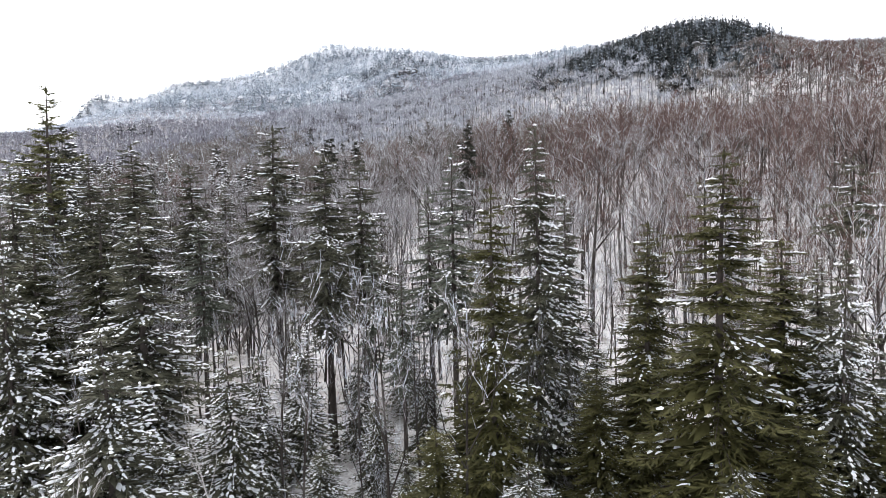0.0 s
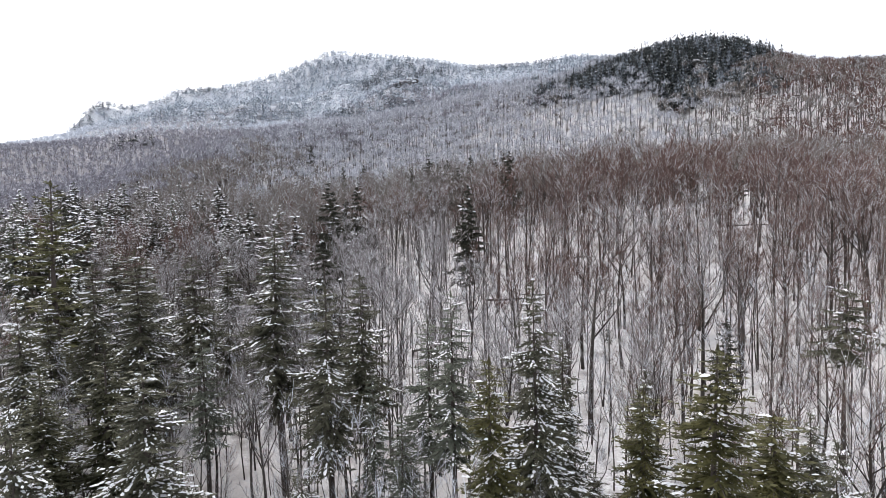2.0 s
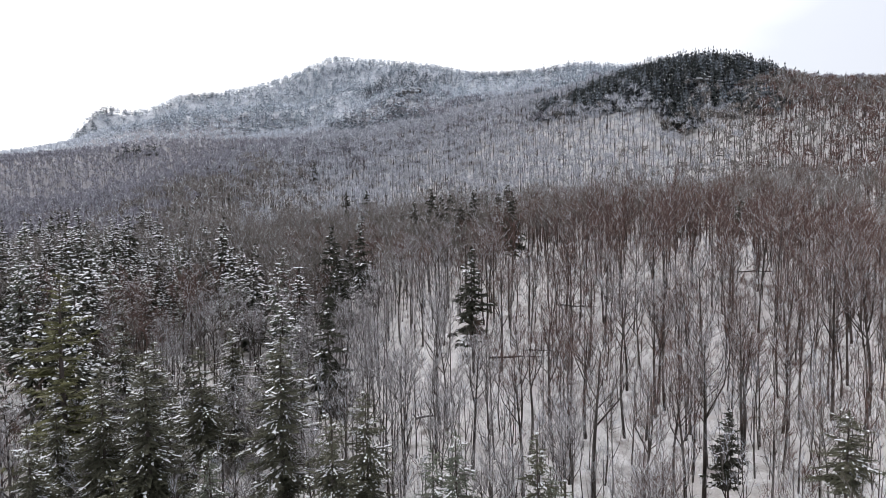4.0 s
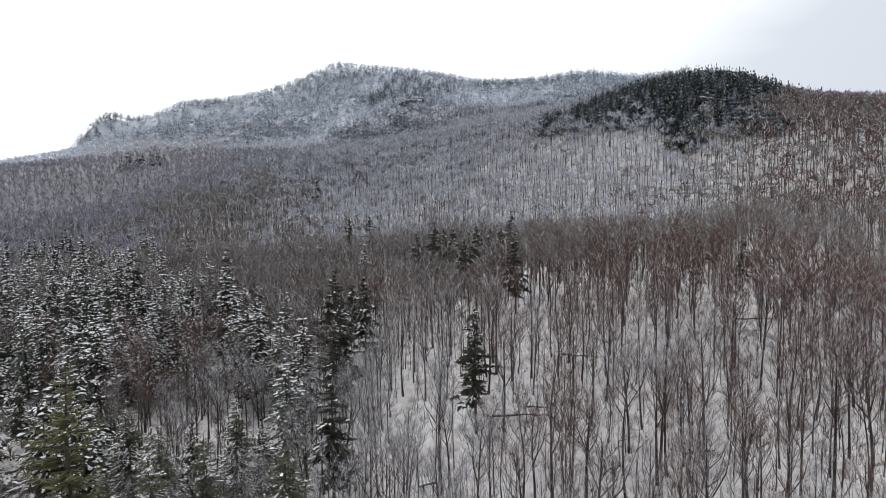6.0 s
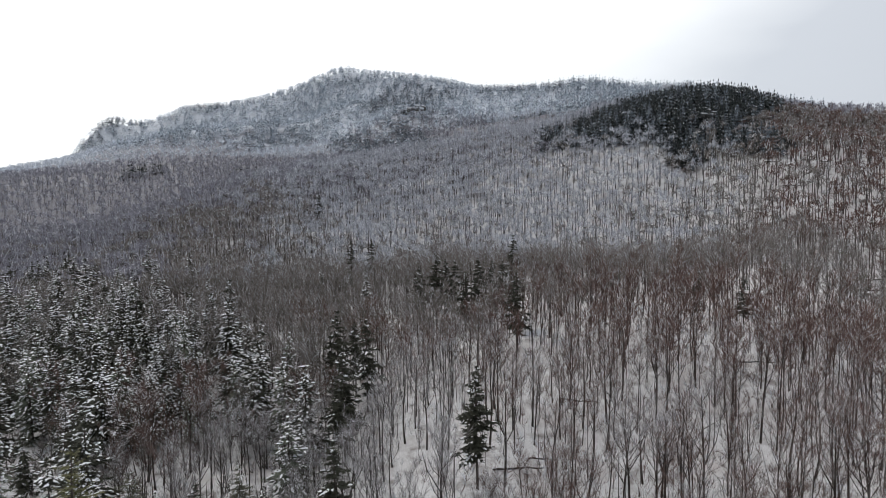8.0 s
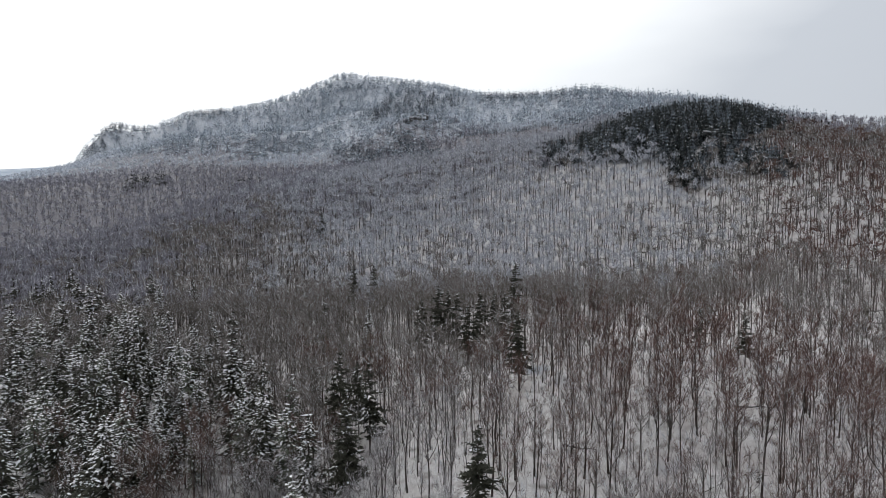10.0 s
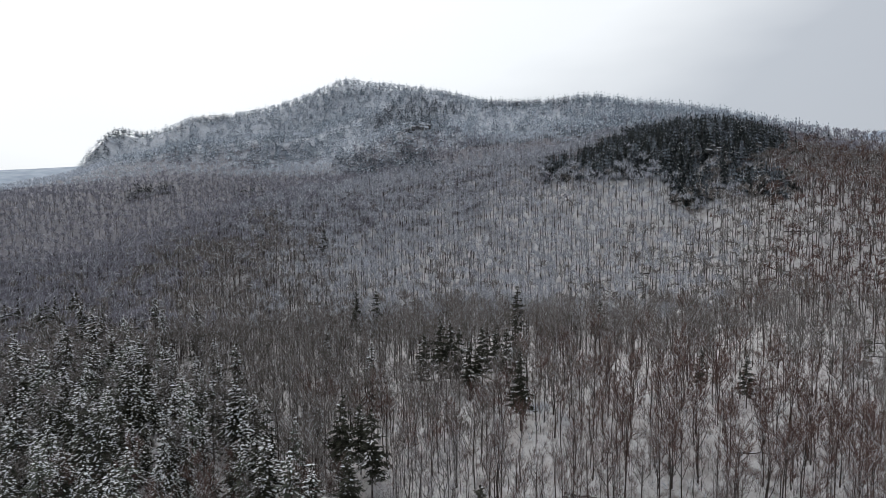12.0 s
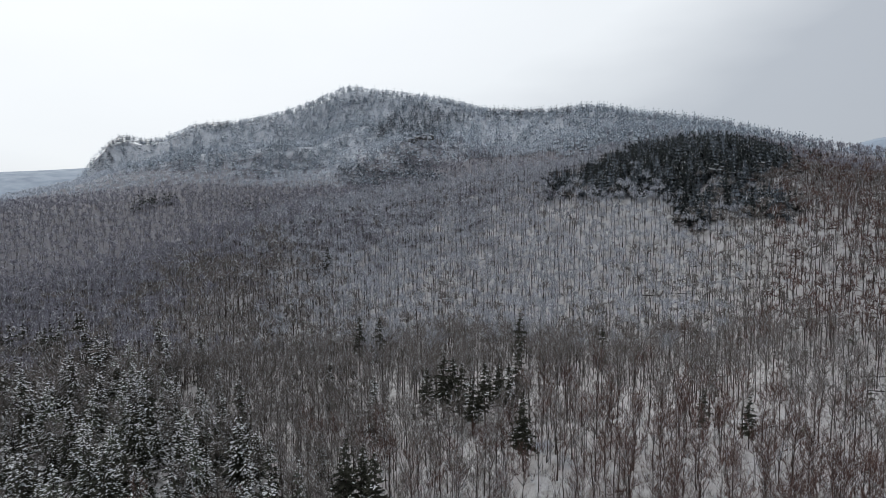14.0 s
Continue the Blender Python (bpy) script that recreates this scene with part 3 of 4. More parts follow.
olive_spruces = [conifer(300 + i, 16, 2.1, 0.08, 0.38, 7, 0.40, 0.60, 0.95, ragged=0.4, spread=0.54, lateral=0.19) for i in range(2)]
bare_legged = [conifer(400 + i, 19, 2.3, 0.45, 0.46, 6, 0.30, 0.55, 0.3, ragged=0.5, spread=0.58, lateral=0.19) for i in range(2)]
tufted = conifer(450, 19, 1.9, 0.70, 0.40, 6, 0.25, 0.35, 0.3, ragged=0.5)
white_pine = conifer(500, 28, 4.2, 0.22, 0.85, 5, 0.04, 0.12, 0.2, lateral=0.15, leaf=0.17, spread=0.60, tips=1.3, ragged=0.6)

KINDS = {
    "spruce": [tree_thing("spruce_tree", g, BARK_SPRUCE, NEEDLE, SNOW, "dark green spruce with snow on its upper boughs", "tree", "front spruces") for g in dark_spruces],
    "shaded": [tree_thing("spruce_tree", dark_spruce, BARK_SPRUCE, NEEDLE_OLIVE_DARK, SNOW, "dense dark olive spruce with little snow", "tree", "front spruces")],
    "laden": [tree_thing("spruce_tree", g, BARK_SPRUCE, NEEDLE, SNOW, "broad dark spruce with heavily snow-laden boughs", "tree", "front spruces") for g in laden_spruces],
    "fir": [tree_thing("fir_tree", g, BARK_SPRUCE, NEEDLE, SNOW, "young fir laden with fresh white snow", "tree", "snowy firs") for g in snowy_firs],
    "olive": [tree_thing("spruce_tree", g, BARK_SPRUCE, NEEDLE_OLIVE, SNOW, "olive green spruce with snow on one side only", "tree", "front spruces") for g in olive_spruces],
    "legged": [tree_thing("spruce_tree", g, BARK_SPRUCE, NEEDLE_GREY, SNOW, "tall grey-green spruce with a bare lower trunk", "tree", "front spruces") for g in bare_legged],
    "tufted": [tree_thing("spruce_tree", tufted, BARK_SPRUCE, NEEDLE, SNOW, "spindly spruce with a tuft of dark boughs on a bare trunk", "tree", "front spruces")],
    "pine": [tree_thing("pine_tree", white_pine, BARK_SPRUCE, NEEDLE_PINE, SNOW, "tall white pine with feathery tiered boughs", "tree", "front spruces")],
}
NOMINAL = {"laden": 18, "shaded": 18, "spruce": 18, "fir": 12, "olive": 16, "legged": 19, "pine": 28, "tufted": 19}
WIDTHS = {"laden": 3.0, "shaded": 2.9, "spruce": 2.3, "fir": 2.9, "olive": 2.1, "legged": 2.3, "pine": 4.2, "tufted": 1.9}
TALL_TREES = [
    ("pine", -36.8, 57.2, 29.2, 4.4), ("spruce", -25.5, 49.7, 22.8, 2.8), ("spruce", -23.9, 57.0, 21.6, 2.6), ("spruce", -13.9, 50.4, 24.1, 3.2),
    ("spruce", -7.7, 39.5, 20.6, 2.4), ("spruce", -6.1, 44.3, 20.8, 2.2), ("legged", 0.6, 37.6, 20.4, 2.0), ("legged", -1.0, 40.0, 18.3, 1.9),
    ("laden", 5.2, 33.8, 21.2, 2.6), ("olive", 2.4, 30.1, 18.0, 2.3), ("laden", 7.3, 36.2, 17.3, 2.0), ("olive", 10.4, 30.6, 16.0, 2.2),
    ("laden", 12.3, 35.8, 15.4, 2.0), ("olive", 12.4, 26.5, 19.2, 3.0), ("olive", 16.4, 29.2, 15.0, 3.2), ("tufted", 28.2, 41.4, 19.8, 1.8),
]
MIDDLE_TREES = [
    ("fir", 17.8, 26.5, 14.6, 2.2), ("shaded", -21.6, 38.0, 17.6, 3.4), ("laden", -17.2, 34.0, 17.2, 3.4), ("fir", -15.8, 27.0, 12.3, 3.2),
    ("fir", -11.7, 31.3, 10.0, 2.2), ("fir", -8.9, 36.3, 10.0, 2.2), ("fir", -10.6, 33.4, 9.2, 1.9), ("fir", 3.6, 26.6, 5.2, 1.7),
    ("olive", 7.6, 30.2, 8.6, 1.8), ("laden", -29.0, 40.5, 20.0, 2.8), ("spruce", -29.2, 50.0, 21.8, 2.3), ("fir", -22.5, 30.5, 16.5, 2.9),
    ("fir", -24.5, 33.0, 13.0, 2.6), ("fir", -6.0, 40.0, 7.4, 1.5), ("laden", 20.5, 33.0, 13.5, 2.1), ("fir", 21.5, 30.0, 10.5, 2.2),
    ("shaded", -31.5, 45.0, 18.5, 2.4), ("olive", -0.6, 26.6, 7.0, 1.7), ("fir", -19.0, 24.0, 7.0, 2.4), ("fir", 12.0, 24.0, 6.0, 1.8),
    ("olive", 14.6, 24.6, 8.0, 2.2), ("laden", -34.5, 52.0, 19.0, 2.3), ("legged", -18.0, 44.0, 17.0, 1.8),
]
YOUNG_TREES = [
    ("fir", -4.2, 34.0, 6.2, 1.5), ("fir", -2.4, 31.0, 4.2, 1.4), ("fir", -6.6, 30.5, 4.8, 1.5), ("olive", 1.2, 33.5, 7.5, 1.5), ("fir", -13.6, 27.5, 6.2, 2.0),
    ("shaded", -24.6, 36.0, 16.5, 3.4), ("fir", 9.4, 34.0, 6.0, 1.5), ("olive", 19.0, 25.5, 8.5, 2.0), ("fir", 22.5, 36.0, 9.5, 1.9),
    ("legged", -2.6, 36.0, 13.0, 1.2), ("fir", -1.4, 37.6, 8.0, 1.4), ("fir", -3.2, 45.5, 9.0, 1.7), ("legged", -4.6, 38.0, 15.0, 1.3), ("legged", 7.5, 43.0, 15.5, 1.5), ("fir", 9.8, 39.0, 8.5, 1.6),
]
FRONT = TALL_TREES + MIDDLE_TREES + YOUNG_TREES
placer = random.Random(7)
for i, (kind, x, y, top, half) in enumerate(FRONT):
    z = z_at(x, y) - 0.15
    tall = top - z
    copy_thing(KINDS[kind][i % len(KINDS[kind])], pose(x, y, z, 0, 0, placer.uniform(-25, 25) if kind == "olive" else placer.uniform(0, 360)) @ Matrix.Diagonal((1.38 * half / WIDTHS[kind], 1.38 * half / WIDTHS[kind], tall / NOMINAL[kind], 1)))

# ---- conifers farther up the slope ----
SPRUCE_STAND = [(-15, 66), (-22, 80), (-26, 95), (-33, 118), (-52, 148), (-82, 186), (-133, 238), (-190, 272), (-245, 272), (-150, 140), (-70, 62), (-38, 62)]
DARK_HILL = [(74, 379), (84, 391), (104, 400), (129, 408), (155, 408), (180, 396), (196, 372), (190, 345), (171, 322), (152, 312), (140, 309), (132, 310), (130, 303), (131, 293), (126, 289), (118, 295), (115, 302), (110, 311), (104, 323), (90, 340), (81, 352)]
HILL_TIP = [(54, 373), (58, 389), (68, 392), (74, 376), (69, 357), (61, 362)]
HILL_FOOT = [(131, 291), (138, 303), (148, 301), (154, 292), (160, 288), (155, 276), (141, 279)]
DOME_EAST = [(-97, 712), (-102, 775), (-83, 843), (-35, 828), (18, 789), (31, 759), (-11, 765), (-7, 701), (-17, 594), (-43, 614), (-75, 756), (-86, 732)]
DOME_WEST = [(-225, 842), (-230, 894), (-199, 909), (-172, 901), (-135, 878), (-115, 851), (-113, 775), (-129, 744), (-141, 733), (-183, 796), (-194, 677), (-209, 663), (-227, 820)]
WEST_BAND = [(-224, 617), (-220, 639), (-214, 658), (-186, 693), (-139, 722), (-125, 684), (-125, 647), (-149, 646), (-183, 638), (-201, 617)]
LOWER_BAND = [(-117, 607), (-110, 629), (-68, 577), (-23, 542), (-10, 485), (-16, 458), (-51, 514), (-81, 519), (-104, 566)]
LEFT_PATCH = [(-318, 681), (-375, 838), (-345, 842), (-274, 699), (-269, 657), (-291, 649)]
CLIFF_KNOB = [(-492, 802), (-503, 827), (-490, 833), (-476, 855), (-457, 874), (-439, 879), (-450, 859), (-466, 836), (-472, 819), (-468, 797)]
LEFT_CREST = [(-397, 870), (-377, 883), (-341, 896), (-325, 888), (-330, 868), (-367, 858)]
LOW_CLUMP = [(-269, 501), (-282, 533), (-261, 544), (-243, 513)]
RIMED_GLADE = [(43, 730), (121, 675), (82, 455), (99, 437), (85, 427), (62, 436), (39, 499)]
PALE_SPOT = [(-125, 688), (-112, 721), (-91, 647), (-93, 596)]
RIDGE_LINE = [(40, 800), (130, 735), (124, 692), (65, 743), (42, 764)]
SECOND_RIDGE = [(81, 452), (114, 623), (126, 700), (154, 740), (190, 710), (235, 640), (265, 560), (285, 535), (244, 500), (161, 403), (134, 422), (121, 444), (102, 436), (90, 432)]
LONE = [(-23.2, 123.3, 29.1), (-16.7, 118.2, 28.1), (-20.5, 128.0, 26.0), (-3.6, 162.6, 37.7), (1.5, 158.0, 36.0), (7.5, 156.0, 37.0), (11.5, 161.0, 35.5), (17.0, 166.0, 38.0), (-8.0, 160.0, 34.5), (4.0, 153.0, 33.5), (14.0, 158.0, 36.0), (-1.0, 166.0, 36.0), 
        (15.0, 133.0, 35.5), (-27.2, 210.2, 39.2), (-35.0, 214.0, 39.0), (22.5, 212.4, 40.0), (50.0, 205.0, 36.0), (58.3, 140.9, 34.5), (67.1, 137.1, 33.5), (-67.5, 314.0, 58.0), (3.9, 87.7, 26.8),
        (-18.1, 99.8, 26.5), (-15.0, 74.7, 20.8), (28.0, 58.8, 14.0), (12.0, 92.0, 10.0), (22.0, 80.0, 9.0), (-45.0, 300.0, 46.0), (90.0, 268.0, 42.0), (-6.0, 92.0, 9.5)]

mid_spruces = [conifer(600 + i, 16, 4.3, 0.10 + 0.1 * (i % 2), 0.95, 6, 0.42, load * 0.66, 0.15, lateral=0.98, leaf=0.30, sides=4, ragged=0.45, spread=0.68) for i, load in enumerate((2.0, 3.4, 2.6, 1.4, 3.0))]
mid_dark = [conifer(640 + i, 16, 3.2, 0.28, 0.70, 6, 0.30, 0.16, 0.2, lateral=0.46, leaf=0.34, sides=4, ragged=0.4, spread=0.8) for i in range(3)]
STAND = [tree_thing("spruce_tree", g, BARK_SPRUCE, NEEDLE_GREY if i == 2 else NEEDLE_STAND, SNOW, "snow-dusted spruce in a dense stand below the hardwoods", "tree", "spruce stand") for i, g in enumerate(mid_spruces)]
LONERS = [tree_thing("spruce_tree", g, BARK_SPRUCE, NEEDLE_STAND, SNOW, "lone dark spruce among bare hardwoods", "tree", "scattered spruces") for g in mid_dark]
for i, (x, y, top) in enumerate(LONE):
    z = z_at(x, y) - 0.2
    k = (top + (2.0 if y > 70 and top - z > 10 else 0) - z) / 16
    copy_thing(LONERS[i % 3], pose(x, y, z, 0, 0, placer.uniform(0, 360)) @ Matrix.Diagonal((min(k, 1.2) * 1.2, min(k, 1.2) * 1.2, k, 1)))


def grid(near, far, cell, seed, spread=0.69):
    """Jittered places between two distances, within the valley's opening."""
    rng = np.random.RandomState(seed)
    n = int(far / cell) + 2
    i, j = np.meshgrid(np.arange(-n, n), np.arange(0, n), indexing="ij")
    x = (i + rng.uniform(-0.46, 0.46, i.shape)).ravel() * cell
    y = (j + rng.uniform(-0.46, 0.46, i.shape)).ravel() * cell
    r = np.hypot(x, y)
    ok = (r >= near) & (r < far) & (np.abs(np.arctan2(x, y)) < spread)
    return x[ok], y[ok]


def field(x, y, wave, phase):
    """A smooth value about 0 to 1 that wanders over the slope."""
    return 0.5 + 0.25 * (np.sin(x / wave + 1.9 * np.sin(y / wave * 0.7 + phase)) + np.sin(y / wave * 1.3 + 1.4 * np.sin(x / wave * 0.8 + phase * 2)))


def stand_kind(x, y):
    """0: bare hardwood, 1: green spruce, 2: dusted spruce, 3: rimed spruce."""
    kind = np.zeros(x.shape, int)
    edge_x, edge_y = x + 5 * np.sin(y / 13.0) + 4 * np.sin(y / 5.1 + x / 7), y + 8 * np.sin(x / 17.0) + 5 * np.sin(x / 6.3)
    rng = np.random.RandomState(5)
    some = rng.uniform(0, 1, x.shape)
    kind[(height(x, y) > 122) & (some < 0.5)] = 3
    for region, sort, share in ((DOME_EAST, 2, 0.92), (DOME_WEST, 3, 0.92), (WEST_BAND, 3, 0.92), (LEFT_PATCH, 3, 0.9), (CLIFF_KNOB, 2, 0.92), (LEFT_CREST, 2, 0.8), (RIDGE_LINE, 2, 0.8), (SECOND_RIDGE, 3, 0.9), (LOWER_BAND, 2, 0.85), (LOW_CLUMP, 1, 0.95)):
        kind[inside(edge_x, edge_y, region) & (some < share)] = sort
    kind[inside(edge_x, edge_y, PALE_SPOT)] = 0
    kind[(((edge_x + 163) / 13) ** 2 + ((edge_y - 487) / 20) ** 2 < 1) & (some < 0.35)] = 1
    kind[(((edge_x - 25) / 7) ** 2 + ((edge_y - 450) / 30) ** 2 < 1) & (some < 0.10)] = 1
    kind[(((edge_x - 225) / 60) ** 2 + ((edge_y - 378) / 9) ** 2 < 1) & (some < 0.6)] = 1
    soft_x, soft_y = x + 3 * np.sin(y / 9.0) + rng.normal(0, 1.5, x.shape), y + 4 * np.sin(x / 11.0) + rng.normal(0, 2.5, x.shape)
    kind[(inside(soft_x, soft_y, DARK_HILL) | inside(soft_x, soft_y, HILL_TIP) | inside(soft_x, soft_y, HILL_FOOT)) & (some < 0.97)] = 1
    return kind


def in_glade(x, y):
    """A narrow snowy opening in the stand."""
    c, d = x + 145, y - 214
    return ((c * 0.82 + d * 0.57) / 6.5) ** 2 + ((d * 0.82 - c * 0.57) / 22) ** 2 < 1


def in_thicket(x, y):
    """Bare brush and hardwoods that break the stand."""
    return ((x + 41) / 14) ** 2 + ((y - 93) / 15) ** 2 < 1


# the spruce stand: the nearest as single trees, the rest as one
sx, sy = grid(68, 340, 6.0, 11)
in_stand = inside(sx + 5 * np.sin(sy / 9.0), sy + 5 * np.sin(sx / 8.0), SPRUCE_STAND)
in_stand |= inside(sx + 34, sy - 4, SPRUCE_STAND) & (np.random.RandomState(14).uniform(0, 1, sx.shape) < 0.32) & (sy > 85)
thin_out = np.random.RandomState(3).uniform(0, 1, sx.shape) < np.clip(1.35 - 0.9 * field(sx, sy, 13, 2.0), 0.3, 1.0) * np.clip(1.6 - np.hypot(sx, sy) / 280, 0.4, 1.0)
thin_out &= ~in_glade(sx, sy) & ~in_thicket(sx, sy)
sx, sy = sx[in_stand & thin_out], sy[in_stand & thin_out]
order = np.argsort(np.hypot(sx, sy))
sx, sy = sx[order], sy[order]
sz = rough_ground(sx, sy) - 0.2
size_rng = np.random.RandomState(4)
stand_scale = size_rng.uniform(0.65, 1.25, sx.shape)
for i in range(min(170, len(sx))):
    k = float(stand_scale[i])
    stand_pose = pose(float(sx[i]), float(sy[i]), float(sz[i]), 0, 0, placer.uniform(0, 360))
    if math.hypot(sx[i], sy[i]) < 78:
        copy_thing(KINDS["laden"][i % 2], stand_pose @ Matrix.Diagonal((k * 1.25, k * 1.25, k * placer.uniform(0.8, 0.95), 1)))
    else:
        copy_thing(STAND[i % 5], stand_pose @ Matrix.Diagonal((k * 1.15, k * 1.15, k * placer.uniform(0.85, 1.1), 1)))
# a few stragglers beyond the edge of the stand
for i, (x, y, tall) in enumerate([(-43.9, 122.6, 14), (-59.2, 132.1, 14), (-41.9, 131.6, 13), (-77.7, 162.0, 15), (-90.6, 208.6, 15), (-71.9, 177.7, 13), (-33.1, 122.1, 13), (-20.3, 109.7, 13), (-22.1, 158.6, 14), (-38.8, 180.4, 13), (-32.6, 140.5, 11)]):
    k = tall * 1.3 / 16
    copy_thing(STAND[(i + 1) % 5], pose(x, y, z_at(x, y) - 0.2, 0, 0, i * 77) @ Matrix.Diagonal((k * 0.95, k * 0.95, k, 1)))
rest = [[] for _ in range(5)]
for i in range(170, len(sx)):
    rest[i % 5].append((sx[i], sy[i], sz[i], size_rng.uniform(0, 6.28), stand_scale[i], 1.15, 0, 1, 2))
if len(sx) > 170:
    woods("spruce_stand", [(conifer(660 + k, 16, 4.2, 0.12, 1.5, 6, 0.38, (0.8, 1.4, 1.1, 0.7, 1.2)[k], 0.2, lateral=1.3, leaf=0.50, sides=3, ragged=0.4, spread=0.85).arrays(), rest[k]) for k in range(5)], [BARK_SPRUCE, NEEDLE_STAND, SNOW], "dense stand of snow-dusted dark spruces", "trees")

# ---- bare hardwoods: nearest ones singly ----
TWIGS = [BARK, TWIG_RED, TWIG_GREY, TWIG_COLD, TWIG_RIME_HAZE, SNOW, BARK_PALE, TWIG_FROST, TWIG_PALE]


def open_slope_at(x, y):
    """The steeper snowy slope behind the red-brown hardwoods, where trees stand thinner."""
    r = np.hypot(x, y)
    return (x > 0.03 * y) & (r > 152 + 8 * np.sin(x / 9.0)) & (r < 232)


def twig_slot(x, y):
    """Which twigs grow here: red-brown low on the slope, greyer above, rimed and haze-tinted towards the top."""
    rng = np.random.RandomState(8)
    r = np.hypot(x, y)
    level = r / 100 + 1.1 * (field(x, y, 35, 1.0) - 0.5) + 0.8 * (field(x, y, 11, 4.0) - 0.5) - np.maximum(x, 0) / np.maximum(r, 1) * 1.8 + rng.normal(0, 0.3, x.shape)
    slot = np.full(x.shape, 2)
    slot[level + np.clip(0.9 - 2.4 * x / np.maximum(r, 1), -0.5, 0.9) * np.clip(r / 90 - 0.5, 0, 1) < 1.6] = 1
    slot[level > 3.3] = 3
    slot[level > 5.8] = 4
    slot[(r < 60) & (x < 14)] = 2
    slot[(r >= 60) & (r < 105) & (x > -40) & (x < 5)] = 8
    lee = x / np.maximum(r, 1)
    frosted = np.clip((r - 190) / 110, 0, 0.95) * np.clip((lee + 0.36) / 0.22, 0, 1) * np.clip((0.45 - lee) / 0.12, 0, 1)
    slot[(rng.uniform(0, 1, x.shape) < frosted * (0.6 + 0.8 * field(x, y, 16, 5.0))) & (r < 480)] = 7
    slot[(lee > 0.46) & (r > 180) & (r < 480) & (rng.uniform(0, 1, x.shape) < 0.4)] = 1
    slot[open_slope_at(x, y) & (slot == 1) & (rng.uniform(0, 1, x.shape) < 0.8)] = 2
    soft_x, soft_y = x + 10 * np.sin(y / 15.0), y + 12 * np.sin(x / 13.0)
    slot[inside(soft_x, soft_y, RIMED_GLADE)] = 4
    slot[(lee < -0.25) & (r < 560 - 420 * (lee + 0.25)) & (slot == 4)] = 3
    return slot


hx, hy = grid(30, 225, 4.6, 21)
free = ~inside(hx, hy, SPRUCE_STAND) | in_thicket(hx, hy) | (np.random.RandomState(2).uniform(0, 1, hx.shape) < np.clip(np.hypot(hx, hy) / 300 - 0.30, 0.13, 0.45))
free &= ~in_glade(hx, hy)
free &= (np.random.RandomState(61).uniform(0, 1, hx.shape) < np.clip(1.85 - 1.4 * field(hx, hy, 6.0, 3.3), 0.4, 1.0)) | (hx < -18)
free &= ~open_slope_at(hx, hy) | (np.random.RandomState(71).uniform(0, 1, hx.shape) < 0.80)
hx, hy = hx[free], hy[free]
order = np.argsort(np.hypot(hx, hy))
hx, hy = hx[order], hy[order]
clear = ~((hx < -0.28 * hy) & (hy < 40))
for _, fx, fy, _, _ in FRONT:
    clear &= ~((np.abs(hx - fx * hy / fy) < 1.7) & (hy > fy - 7) & (hy < fy + 1.3))
for lx, ly, _ in LONE:
    clear &= ~((np.abs(hx - lx * hy / ly) < 3.0) & (hy > ly - 13) & (hy < ly + 2.5))
hx, hy = hx[clear], hy[clear]
hz, hs = rough_ground(hx, hy) - 0.15, twig_slot(hx, hy)
near_trees = [bare_tree(700 + i, 18, 11, 5, 11, 6, 7, fork=0.40 + 0.05 * (i % 4), thin=1.25, girth=0.0088, twig_len=1.3, frost=0.18) for i in range(8)]
HARDWOODS = {}
for i, g in enumerate(near_trees):
    for slot, leaf, label in ((1, TWIG_RED, "bare hardwood with red-brown twigs standing in snow"), (2, TWIG_PALE, "bare hardwood with pale grey twigs standing in snow")):
        HARDWOODS[i, slot] = tree_thing("hardwood_tree", g, BARK, leaf, SNOW, label, "tree", "bare hardwoods")
tree_rng = np.random.RandomState(31)
NEAR = 260
for i in range(NEAR):
    k = float(tree_rng.uniform(0.50, 0.95))
    copy_thing(HARDWOODS[i % 8, 1 if hs[i] == 1 else 2], pose(float(hx[i]), float(hy[i]), float(hz[i]), placer.uniform(-2, 2), placer.uniform(-2, 2), placer.uniform(0, 360)) @ Matrix.Diagonal((k * 1.2, k * 1.2, k, 1)))
for i, (x, y, k) in enumerate([(35.4, 82.7, 1.10), (45.2, 69.6, 1.05), (48.3, 68.1, 0.95), (22.4, 75.0, 1.15), (13.0, 75.0, 0.90), (17.4, 75.0, 0.85), (29.5, 80.5, 0.95), (54.2, 98.0, 1.05), (42.5, 71.6, 0.8), (26.2, 60.3, 1.05), (14.7, 59.8, 1.05)]):
    copy_thing(HARDWOODS[i % 8, 1 if i % 3 else 2], pose(x, y, z_at(x, y) - 0.2, 0, 0, i * 67) @ Matrix.Diagonal((k * 1.35, k * 1.35, k, 1)))
birch = bare_tree(690, 17, 7, 4, 4, 6, 8, fork=0.45, thin=1.1, girth=0.0075, frost=0.3)
BIRCH = tree_thing("birch_tree", birch, BARK_PALE, TWIG_GREY, SNOW, "pale bare birch with crooked snowy limbs", "tree", "birches")
for x, y, k, lean_x, lean_y in ((23.2, 33.0, 1.0, 0, 3), (-15.5, 22.5, 0.55, 0, -16), (-10.0, 26.5, 0.5, 0, -14), (33.0, 52.0, 0.85, 2, 2), (26.0, 47.0, 0.9, -2, -3), (14.5, 46.0, 0.85, 2, 4)):
    copy_thing(BIRCH, pose(x, y, z_at(x, y) - 0.1, lean_x, lean_y, x * 37 % 360) @ Matrix.Diagonal((k, k, k, 1)))
